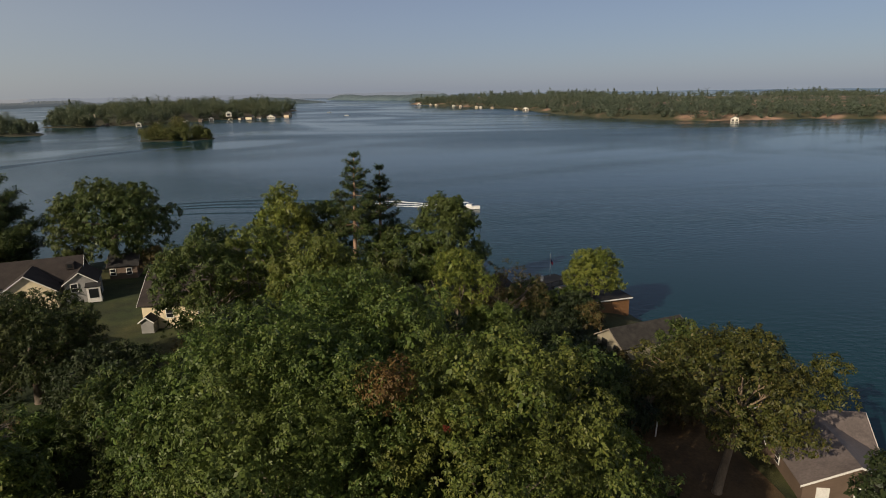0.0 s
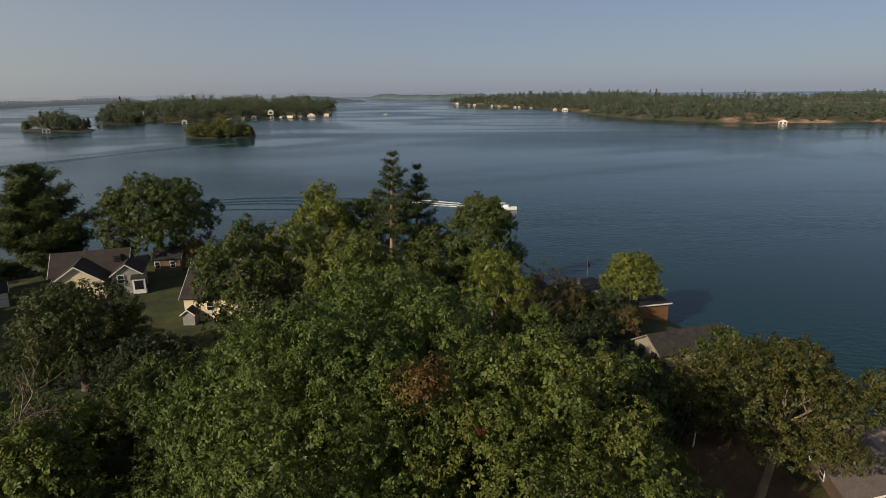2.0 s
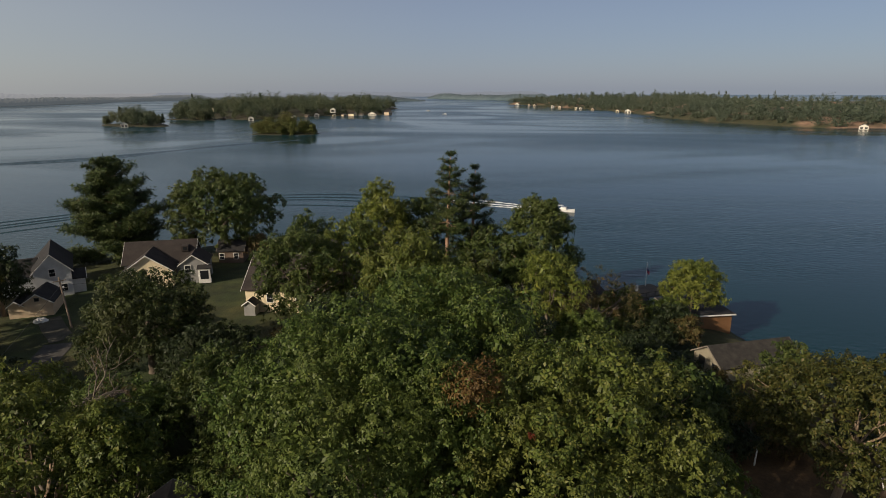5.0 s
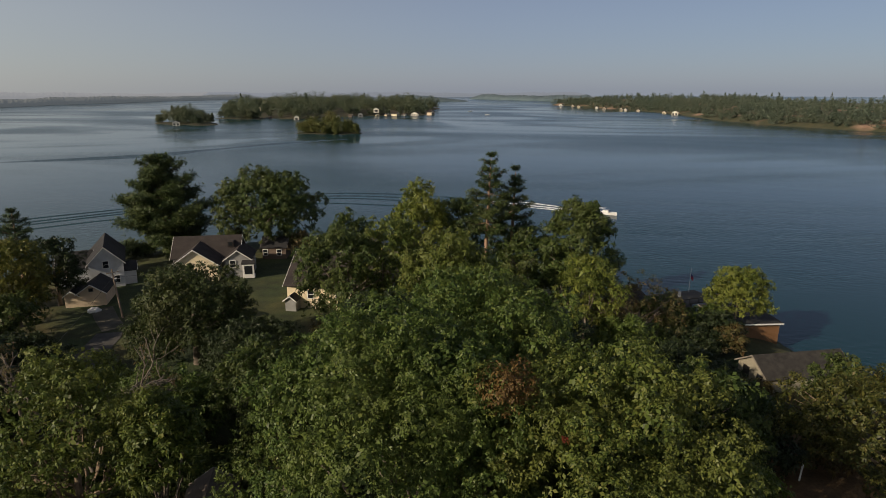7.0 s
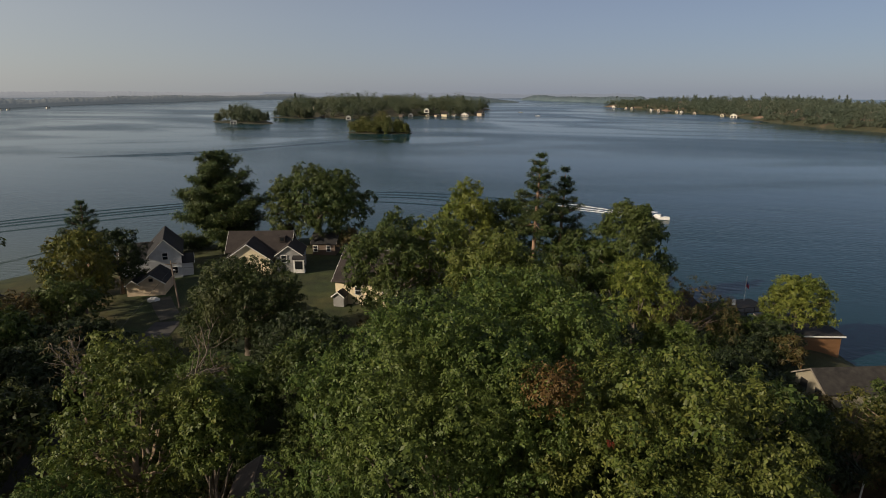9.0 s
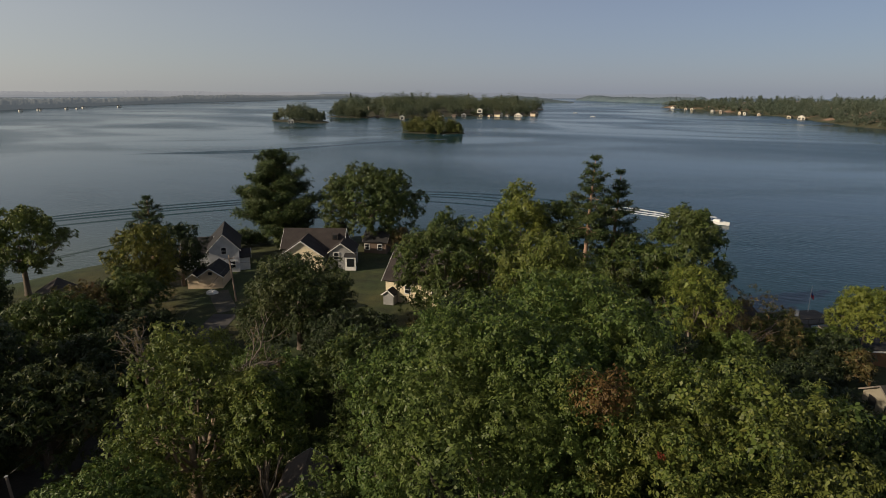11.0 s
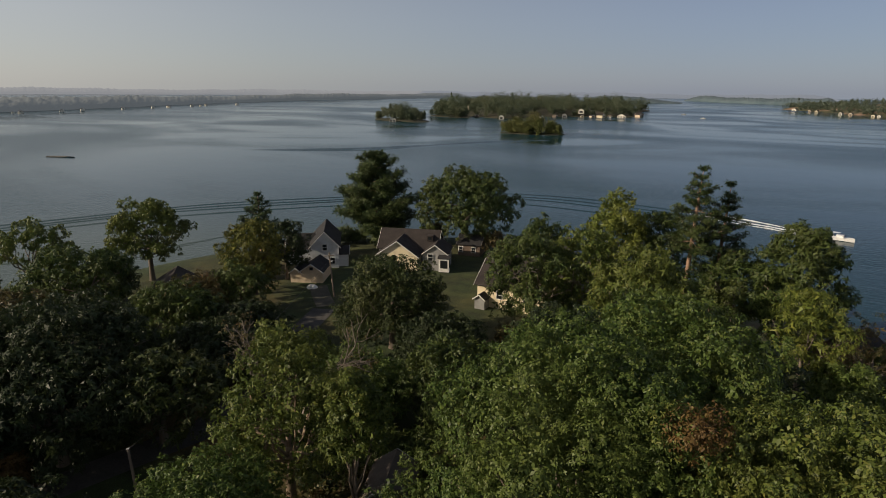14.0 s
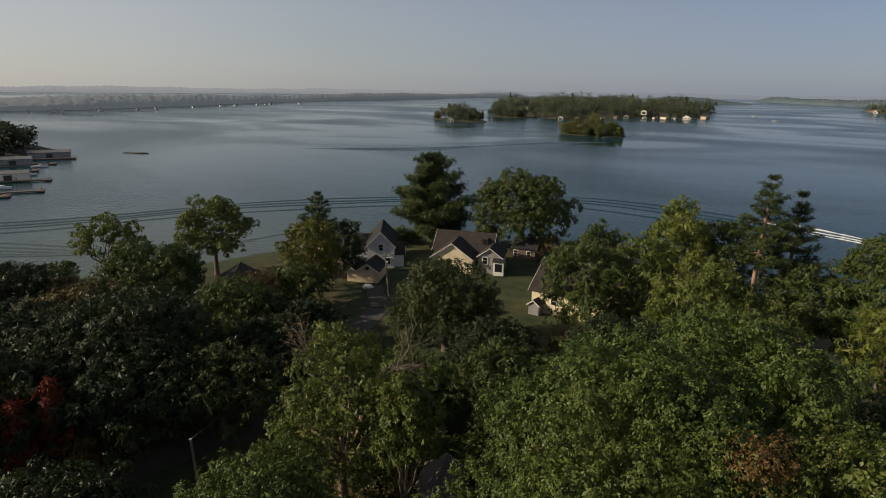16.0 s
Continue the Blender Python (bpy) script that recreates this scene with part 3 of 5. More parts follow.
def island_ground(name, line, height, run, step, mat, label, rough=1.0):
    """Land inside a shore line, rising over a run of metres to its height."""
    xs, ys = [p[0] for p in line], [p[1] for p in line]

    def heights(X, Y):
        d = shore_distance(X, Y, line) + rough * 4 * hash_noise(X, Y, 14.0)
        return np.where(d > 0, height * (1 - np.exp(-np.maximum(d, 0) / run)) + 0.4 * rough * hash_noise(X, Y, 6.0), np.maximum(d * 0.4, -4)) + 0.1
    ob = height_sheet(name, min(xs) - 14, max(xs) + 14, min(ys) - 14, max(ys) + 14, step, heights, mat, label)
    return ob, heights


def woods(name, line, heights, count, tall, spread, clumps, clump, seed, leaf, label, near=None, margin=3.0, conifers=0.15, trunks=False, keep=None, vary=1.0):
    """Many trees of a far wood as one object; dense near the shore."""
    rng = np.random.default_rng(seed)
    xs, ys = [p[0] for p in line], [p[1] for p in line]
    X, Y = rng.uniform(min(xs), max(xs), count * 12), rng.uniform(min(ys), max(ys), count * 12)
    d = shore_distance(X, Y, line)
    ok = (d > margin) & ((rng.random(len(X)) < np.exp(-d / near)) if near else True)
    if keep is not None:
        ok &= keep(X, Y)
    X, Y, d = X[ok][:count], Y[ok][:count], d[ok][:count]
    Z = heights(X, Y)
    Q, out = [], []
    for x, y, z, dd in zip(X, Y, Z, d):
        pine = rng.random() < conifers
        h = (tall[0] + (tall[1] - tall[0]) * rng.beta(1.1, 1.4)) * (0.72 + 0.28 * min(1, dd / 25)) * (1.15 if pine else 1.0)
        h *= 1 if vary >= 0.5 else 0.55 + 0.45 * min(1.0, dd / 11.0)      # islets dome up from the water
        h *= 1 + vary * (0.36 * (1 + float(hash_noise(x, y, 26.0))) * (0.55 + 0.45 * float(hash_noise(y, x, 61.0))) - 0.28)
        R = h * (rng.uniform(0.14, 0.2) if pine else rng.uniform(*spread))
        dirs = unit(rng.normal(0, 1, (clumps, 3)))
        dirs[:, 2] = rng.uniform(-1, 1, clumps)
        u = rng.random(clumps)
        if pine:
            zz = h * (0.2 + 0.8 * u)
            rad = R * (1.02 - u) ** 0.8 * rng.uniform(0.4, 1.1, clumps)
            az = rng.random(clumps) * 6.283
            p = np.stack([x + rad * np.cos(az), y + rad * np.sin(az), z + zz], -1)
        else:
            k = 6 + int(rng.integers(0, 4))
            lc = rng.uniform(-0.62, 0.62, (k, 3)) * np.array([R, R, 0]) + np.stack([np.zeros(k), np.zeros(k), h * np.linspace(0.22, 0.82, k)], -1)
            lc[-1, :2] *= 0.4
            li = rng.integers(0, k, clumps)
            p = np.array([x, y, z]) + lc[li] + dirs * np.array([R * 0.58, R * 0.58, h * 0.19]) * rng.uniform(0.8, 1.05, (clumps, 1))
        Q.append(leaf_quads(rng, p, unit(dirs + np.array([0, 0, 0.3])), 2, clump, clump * 0.72, droop=0.1, tri=True))
        if trunks:
            out.append(tube([(x, y, z - 1), (x, y, z + h * 0.5)], [0.3, 0.2], 4))
    me = quads_mesh(name, np.concatenate(Q), leaf)
    return tagged(new(name, me), label, "woods", kind="stuff")


# wooded main island
ISLE = [(-250, 985), (-262, 1030), (-300, 1180), (-310, 1340), (-420, 1430), (-640, 1300), (-690, 1080), (-620, 960), (-520, 858), (-470, 838), (-430, 800), (-388, 790), (-372, 850), (-345, 922), (-300, 950)]
isle_ob, isle_h = island_ground("island_ground", ISLE, 10.0, 45.0, 8.0, M_FLOOR, "wooded island floor with a rocky shore")
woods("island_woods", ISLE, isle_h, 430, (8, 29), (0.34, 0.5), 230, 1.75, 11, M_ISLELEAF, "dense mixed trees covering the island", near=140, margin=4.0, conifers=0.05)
# round islet in front
ISLET = [(-268, 540), (-262, 528), (-240, 526), (-215, 530), (-203, 541), (-206, 556), (-235, 566), (-262, 558)]
islet_ob, islet_h = island_ground("islet_ground", ISLET, 1.2, 6.0, 3.0, M_FLOOR, "small islet floor at the waterline", 0.3)
woods("islet_trees", ISLET, islet_h, 40, (14, 25), (0.34, 0.5), 420, 1.05, 12, M_ISLETLEAF, "bushy yellow-green trees crowding the islet down to the water", margin=0.5, conifers=0.0, vary=0.2)
# boathouse islet
ISLET2 = [(-520, 662), (-500, 640), (-470, 632), (-430, 622), (-418, 640), (-440, 672), (-470, 700), (-500, 690)]
islet2_ob, islet2_h = island_ground("islet_ground", ISLET2, 1.8, 8.0, 4.0, M_FLOOR, "low rocky islet floor under trees", 0.4)
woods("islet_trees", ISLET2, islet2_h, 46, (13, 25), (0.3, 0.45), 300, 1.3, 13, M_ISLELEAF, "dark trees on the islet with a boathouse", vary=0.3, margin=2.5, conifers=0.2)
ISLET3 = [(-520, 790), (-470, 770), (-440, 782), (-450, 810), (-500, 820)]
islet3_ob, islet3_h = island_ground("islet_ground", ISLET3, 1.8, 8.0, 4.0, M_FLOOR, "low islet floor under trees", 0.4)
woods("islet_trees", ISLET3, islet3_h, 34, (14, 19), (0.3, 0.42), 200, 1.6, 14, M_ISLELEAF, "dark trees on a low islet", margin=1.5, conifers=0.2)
# long wooded shore across the channel
EAST = [(-90, 1720), (-60, 1670), (30, 1480), (105, 1310), (150, 1120), (178, 915), (212, 800), (243, 750), (296, 682), (345, 690), (425, 700), (482, 668), (600, 640), (900, 560), (1500, 500), (1700, 1200), (700, 2100), (100, 2100)]


def east_h(X, Y):
    d = shore_distance(X, Y, EAST) + 5 * hash_noise(X, Y, 18.0)
    return np.where(d > 0, 3.2 * (1 - np.exp(-np.maximum(d, 0) / 9)) + (17.0 - 12.0 * np.clip((X - 300) / 180, 0, 1)) * (1 - np.exp(-np.maximum(d - 8, 0) / 120)) + 1.2 * hash_noise(X, Y, 9.0) * np.clip(d / 10, 0, 1), np.maximum(d * 0.4, -4)) + 0.1


height_sheet("far_shore_ground", -110, 1300, 480, 1800, 10.0, east_h, M_SHORE, "far shore of bare orange granite under woods")
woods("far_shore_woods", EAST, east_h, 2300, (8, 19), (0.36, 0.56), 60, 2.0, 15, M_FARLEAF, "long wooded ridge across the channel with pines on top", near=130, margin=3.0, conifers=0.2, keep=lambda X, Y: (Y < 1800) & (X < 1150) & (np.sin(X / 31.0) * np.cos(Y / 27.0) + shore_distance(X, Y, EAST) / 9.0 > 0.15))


# farthest shores: low hazy ridges of woods along the horizon
def far_ridge(name, pts, tall, seed, mat, label):
    rng = np.random.default_rng(seed)
    V, F = [], []
    n = 0
    segs = []
    for (ax, ay), (bx, by) in zip(pts[:-1], pts[1:]):
        m_ = max(2, int(math.hypot(bx - ax, by - ay) / 5))
        segs += [(ax + (bx - ax) * k / m_, ay + (by - ay) * k / m_) for k in range(m_)]
    for i, (px, py) in enumerate(segs):
        L = math.hypot(px, py)
        ux, uy = px / L, py / L
        h = tall * (0.82 + 0.10 * math.sin(i * 0.031 + seed) + 0.05 * math.sin(i * 0.13 + seed)) + rng.normal(0, 0.025) * tall
        e = min(1.0, min(i, len(segs) - 1 - i) / 30 + 0.05)
        h *= e
        for off, z in ((0, -0.5), (2, h * 0.3), (7, h * 0.45), (14, h * 0.5), (22, h * 0.66), (30, h * 0.68), (40, h * 0.82), (50, h * 0.82), (62, h * 0.95), (75, h * 0.93), (90, h), (105, h * 0.9), (120, h * 0.6), (135, h * 0.3), (150, -0.5)):
            V.append((px + ux * off, py + uy * off, z + (rng.normal(0, 0.05) * h if z > 0 else 0)))
    for i in range(len(segs) - 1):
        for k in range(14):
            F.append((i * 15 + k, (i + 1) * 15 + k, (i + 1) * 15 + k + 1, i * 15 + k + 1))
    return tagged(new(name, mesh_of(name, V, F, mat, True)), label, "far shore", kind="structure")


# bluish base colour carries the haze that lies over these woods
M_HAZE1 = mottled("haze_tinted_far_woods", (0.070, 0.105, 0.125), (0.105, 0.145, 0.165), 0.02, 1.0)


def haze_glow(name, colour, own=0.02):
    """Land at the horizon that itself emits the light of the haze before it. own: its own reflectance."""
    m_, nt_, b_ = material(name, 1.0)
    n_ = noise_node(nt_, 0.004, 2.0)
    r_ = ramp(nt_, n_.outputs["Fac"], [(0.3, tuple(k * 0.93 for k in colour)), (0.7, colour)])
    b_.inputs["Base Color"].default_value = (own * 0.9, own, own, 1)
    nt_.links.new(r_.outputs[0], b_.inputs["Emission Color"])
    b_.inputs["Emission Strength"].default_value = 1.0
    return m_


# haze brightness comes from emission on the land; no lamps stand there
M_HAZE3 = haze_glow("haze_glow_lakeside_woods", (0.088, 0.097, 0.102), 0.09)
M_HAZE2 = haze_glow("farthest_haze_glow_land", (0.225, 0.245, 0.285))
M_HAZEWARM = haze_glow("farthest_haze_glow_land_sunward", (0.29, 0.292, 0.305))
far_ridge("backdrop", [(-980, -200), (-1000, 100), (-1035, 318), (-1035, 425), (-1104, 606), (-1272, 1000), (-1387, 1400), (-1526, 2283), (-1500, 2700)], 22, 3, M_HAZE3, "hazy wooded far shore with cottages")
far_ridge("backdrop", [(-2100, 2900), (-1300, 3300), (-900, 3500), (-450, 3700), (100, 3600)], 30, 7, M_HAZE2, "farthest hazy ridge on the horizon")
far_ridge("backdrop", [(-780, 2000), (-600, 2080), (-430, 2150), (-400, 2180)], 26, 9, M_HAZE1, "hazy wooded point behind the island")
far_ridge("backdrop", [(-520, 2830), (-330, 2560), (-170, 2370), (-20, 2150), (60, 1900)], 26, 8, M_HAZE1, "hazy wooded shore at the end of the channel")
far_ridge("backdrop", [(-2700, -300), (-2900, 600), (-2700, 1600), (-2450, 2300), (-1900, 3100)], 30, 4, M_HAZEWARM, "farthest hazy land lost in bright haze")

# ---- trees of the point ----
A = "trees of the point"
broad_tree("walnut_tree", -10.0, 31.5, 28.2, 9.6, M_WALNUT, 21, "large walnut tree with dense drooping green leaves", clusters=15500, size=0.33, per=6, group=A)
broad_tree("walnut_tree", -6.0, 44.0, 26.5, 9.2, M_WALNUT, 22, "large green walnut tree with a rounded crown", clusters=11000, size=0.35, per=6, group=A)
broad_tree("hickory_tree", 2.6, 31.0, 26.6, 8.6, M_HICKORY, 23, "yellow-green hickory tree with one browned bough and a red leaf", clusters=13000, size=0.33, per=6, group=A,
           extra=((-5.7, -2.7, 25.2, 1.75, M_BROWNLEAF, 0.92), (-2.6, -6.0, 24.6, 0.28, M_REDLEAF, 1.0)))
broad_tree("hickory_tree", 12.0, 50.0, 17.5, 5.5, M_MAPLE, 24, "dark green tree beside the hickory", clusters=2600, size=0.45, group=A)
broad_tree("young_tree", 12.2, 36.5, 16.5, 4.0, M_HICKORY, 25, "thin yellowing young tree", clusters=1300, size=0.40, group=A, fill=0.2)
broad_tree("ash_tree", -34.5, 31.0, 22.6, 5.6, M_HICKORY, 26, "bright green ash tree with bare limbs showing", clusters=5200, size=0.36, group=A, fill=0.3, bark=M_PALEBARK)
broad_tree("ash_tree", -27.6, 31.4, 20.4, 2.4, M_HICKORY, 27, "slim yellow-green tree between the ash and the walnut", crown_base=0.55, clusters=2200, size=0.37, group=A)
broad_tree("ash_tree", -31.0, 20.0, 18.0, 6.5, M_WALNUT, 28, "green tree with a broad low crown", clusters=5200, size=0.36, group=A)
broad_tree("ash_tree", -29.0, 10.5, 16.0, 6.0, M_WALNUT, 29, "green tree with a low crown", clusters=3600, size=0.37, group=A)
broad_tree("maple_tree", -49.5, 66.0, 18.2, 7.8, M_DEEPLEAF, 30, "dense dark green round-crowned tree before the houses", crown_base=0.0, clusters=7000, size=0.38, per=6, group=A)
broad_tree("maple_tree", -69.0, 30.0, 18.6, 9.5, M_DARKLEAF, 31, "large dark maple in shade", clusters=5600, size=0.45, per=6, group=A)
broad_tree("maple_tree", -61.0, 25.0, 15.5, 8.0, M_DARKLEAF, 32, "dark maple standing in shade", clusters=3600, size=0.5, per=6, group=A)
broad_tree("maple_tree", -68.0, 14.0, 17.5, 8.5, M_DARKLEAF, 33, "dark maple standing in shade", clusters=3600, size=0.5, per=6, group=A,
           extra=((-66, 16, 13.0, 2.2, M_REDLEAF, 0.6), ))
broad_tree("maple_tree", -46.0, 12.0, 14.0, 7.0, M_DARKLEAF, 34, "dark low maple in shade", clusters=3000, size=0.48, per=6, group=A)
broad_tree("oak_tree", -75.0, 48.0, 14.0, 6.5, M_MAPLE, 35, "green tree beside the lane", clusters=2600, size=0.5, per=6, group=A)
broad_tree("willow_tree", -109.5, 66.5, 20.0, 6.3, M_HICKORY, 36, "full olive willow with a bare trunk at the shore", clusters=3600, size=0.5, per=6, crown_base=0.22, fill=0.3, ragged=0.5, group=A, droop=0.9)
broad_tree("willow_tree", -111.0, 46.5, 18.6, 6.0, M_HICKORY, 37, "sparse leaning willow with arching limbs", clusters=1100, size=0.6, per=6, crown_base=0.55, fill=0.0, ragged=0.5, group=A, droop=0.9)
broad_tree("locust_tree", -96.0, 46.0, 17.0, 8.0, M_MAPLE, 38, "dark green locust tree near the beach", clusters=2600, size=0.55, per=6, group=A)
broad_tree("locust_tree", -90.0, 33.0, 14.0, 7.0, M_SHRUB, 39, "bushy reddish-green sumac-like tree", clusters=2200, size=0.55, per=6, group=A)
broad_tree("locust_tree", -82.0, 56.0, 12.0, 5.5, M_SHRUB, 40, "olive shrubby tree by the small house", clusters=1500, size=0.5, per=6, group=A)
broad_tree("maple_tree", -86.0, 72.0, 17.6, 5.6, M_GOLD, 41, "round maple tree turning golden", clusters=2300, size=0.5, per=6, group=A)
broad_tree("maple_tree", -88.0, 82.0, 15.5, 4.6, M_DARKLEAF, 42, "dark maple beside the golden one", clusters=1500, size=0.5, per=6, group=A)
broad_tree("maple_tree", -80.0, 64.0, 12.5, 4.6, M_MAPLE, 43, "low green tree under the golden maple", clusters=1400, size=0.5, per=6, group=A)
pine_tree("pine_tree", -110.0, 95.0, 16.8, 5.0, 44, "dark green pine at the shore", base=0.15, tiers=11, dense=1.3, group=A)
pine_tree("pine_tree", -93.0, 118.0, 24.6, 9.4, 45, "broad dark pine beside the white house", base=0.12, tiers=19, size=0.6, dense=1.5, taper=0.55, tuft=0.85, leaf=M_PINEGREEN, group=A)
broad_tree("maple_tree", -71.5, 126.0, 22.4, 13.0, M_MAPLE, 46, "large round-crowned green maple behind the houses", ragged=0.16, crown_base=0.05, clusters=7600, size=0.55, per=6, group=A)
broad_tree("ash_tree", -33.2, 79.5, 21.2, 6.2, M_MAPLE, 47, "green tree hiding the cream house", clusters=2800, size=0.5, per=6, group=A, ragged=0.45)
broad_tree("ash_tree", -42.0, 104.0, 17.8, 4.6, M_MAPLE, 48, "small green tree behind the cream house", clusters=1100, size=0.55, per=6, crown_base=0.3, group=A, fill=0.2)
broad_tree("maple_tree", -26.5, 97.0, 24.8, 5.4, M_YELLOW, 49, "yellow-green maple at the shore", clusters=2400, size=0.55, per=6, group=A)
broad_tree("maple_tree", -20.5, 103.0, 22.0, 4.8, M_MAPLE, 50, "dark green tree beside the pines", clusters=1700, size=0.55, per=6, group=A)
broad_tree("ash_tree", -15.5, 73.5, 22.6, 6.8, M_HICKORY, 51, "olive-green tree behind the walnuts", clusters=2900, size=0.5, per=6, group=A)
broad_tree("ash_tree", -27.5, 84.0, 21.5, 5.4, M_HICKORY, 52, "yellow-green tree with thin twigs", clusters=2000, size=0.5, per=6, group=A, ragged=0.4)
pine_tree("pine_tree", -14.6, 94.0, 30.3, 4.0, 53, "tall white pine with a bare reddish trunk", base=0.54, tiers=11, size=0.42, dense=1.7, taper=0.85, tuft=0.40, lean=(0.9, 0.0), leaf=M_PINEGREEN, group=A)
pine_tree("pine_tree", -10.9, 98.6, 27.9, 4.4, 54, "tall white pine standing beside another", base=0.25, tiers=14, size=0.42, dense=1.8, taper=0.85, tuft=0.42, lean=(0.7, 0.0), leaf=M_PINEGREEN, group=A)
broad_tree("oak_tree", 0.5, 91.0, 24.3, 5.9, M_MAPLE, 55, "round-topped green oak at the water", ragged=0.12, clusters=4200, size=0.5, per=6, group=A)
broad_tree("oak_tree", -7.0, 93.0, 19.0, 5.4, M_MAPLE, 56, "lower dark green oak", clusters=1900, size=0.5, per=6, crown_base=0.25, group=A)
broad_tree("willow_tree", 2.0, 80.0, 18.6, 4.4, M_YELLOW, 57, "feathery yellow-green willow tree", clusters=1600, size=0.5, per=6, group=A, ragged=0.5, fill=0.25, slim=0.25)
broad_tree("sumac_tree", 9.5, 85.0, 15.0, 5.4, M_SHRUB, 58, "sparse reddish tree with fine twigs", clusters=1200, size=0.42, per=5, group=A, ragged=0.6, fill=0.1, slim=0.2)
broad_tree("poplar_tree", 25.4, 96.7, 13.6, 4.7, M_YELLOW, 59, "bright green young poplar at the water's edge", ragged=0.35, clusters=2100, size=0.45, per=6, crown_base=0.22, group=A, fill=0.25, bark=M_PALEBARK, fork=0.45, trunk_r=0.16)
broad_tree("oak_tree", 24.7, 47.2, 18.4, 7.5, M_OAK, 60, "spreading olive-leaved oak with a pale leaning trunk", clusters=6200, size=0.38, per=6, crown_base=0.30, group=A, ragged=0.5, n_lobes=44, fill=0.22,
           bark=M_PALEBARK, fork=0.36, trunk_r=0.40, lean=(1.9, 1.6), crown_shift=(1.6, 3.0), low=-0.6)
broad_tree("cedar_tree", 33.5, 36.5, 14.5, 4.2, M_DARKLEAF, 61, "dark cedar beside the metal-roofed cottage", clusters=1800, size=0.4, per=6, group=A)
broad_tree("small_tree", 29.6, 69.0, 11.8, 3.4, M_MAPLE, 62, "small green tree by the lichened shed", clusters=1000, size=0.42, per=6, group=A)
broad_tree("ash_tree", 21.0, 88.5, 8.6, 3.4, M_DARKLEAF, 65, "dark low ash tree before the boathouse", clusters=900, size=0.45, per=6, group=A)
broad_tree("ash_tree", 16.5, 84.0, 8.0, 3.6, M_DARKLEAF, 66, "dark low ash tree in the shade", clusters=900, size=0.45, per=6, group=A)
bare_tree("dead_tree", -40.6, 36.8, 20.5, 8.0, 63, "half-dead tree of grey bare branches", leaf=M_SHRUB, leaves=260)
bare_tree("dead_tree", -29.0, 88.0, 16.5, 4.0, 64, "bare twiggy tree by the cream house")

broad_tree("walnut_tree", -3.6, 38.0, 26.0, 6.2, M_WALNUT, 290, "green walnut tree between two larger crowns", clusters=5000, size=0.35, per=6, group=A)
# more trees of the point, closing the canopy
for k, (fx, fy, ft, fr) in enumerate([(-18.5, 27, 17.0, 4.2), (-40, 47, 13, 5.5), (-20, 55, 20, 6.5), (-31, 51, 15, 5.5), (-12, 58, 22, 6.5), (-3, 60, 18.5, 6), (6, 57, 13.5, 5), (-57, 50, 10.5, 4.5), (-38, 61, 13, 5.5),
                                     (16, 61, 11.5, 5), (7, 76, 11.5, 4.2), (20, 62, 9.0, 3.6), (13.5, 92, 9.5, 4.0), (20.5, 93, 8.0, 3.2), (13, 74, 9.5, 4.4)]):
    broad_tree("ash_tree", fx, fy, ft, fr, [M_MAPLE, M_WALNUT, M_DARKLEAF][k % 3], 300 + k, ["green ash tree in the closed canopy", "leafy walnut tree in the closed canopy", "dark green tree in the closed canopy"][k % 3], clusters=int(90 * fr * fr), size=0.45, per=6, group=A, fill=0.35)
# most of these maples get the leaf colour with shade darkened into it
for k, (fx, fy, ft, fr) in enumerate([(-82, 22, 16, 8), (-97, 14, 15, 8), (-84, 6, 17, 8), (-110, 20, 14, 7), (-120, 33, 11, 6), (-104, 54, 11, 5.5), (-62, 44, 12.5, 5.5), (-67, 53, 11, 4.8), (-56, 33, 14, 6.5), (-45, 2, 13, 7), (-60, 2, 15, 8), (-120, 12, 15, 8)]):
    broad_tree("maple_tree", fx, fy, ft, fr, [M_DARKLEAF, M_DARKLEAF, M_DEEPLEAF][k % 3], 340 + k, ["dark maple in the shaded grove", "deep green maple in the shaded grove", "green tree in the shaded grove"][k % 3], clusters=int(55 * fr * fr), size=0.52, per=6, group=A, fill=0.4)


# bushes under the trees
def bush(x, y, top, R, leaf, seed, label, clusters=500):
    rng = np.random.default_rng(seed)
    g = gz(x, y)
    lobes = broad_lobes(rng, R, 0.0, top, 9)
    p, d = crown_points(rng, lobes, clusters, low=-0.2)
    q = leaf_quads(rng, p, unit(d + np.array([0, 0, 0.3])), 6, 0.42, 0.2, tri=True)
    p2, d2 = crown_points(rng, lobes, clusters // 2, inset=0.75)
    q = np.concatenate([q, leaf_quads(rng, p2, d2, 4, 0.7, 0.4, tri=True)])
    ob = new("bush", quads_mesh("bush", q, leaf))
    ob.matrix_world = pose(x, y, g)
    tagged(ob, label, "bush", "bushes of the point")


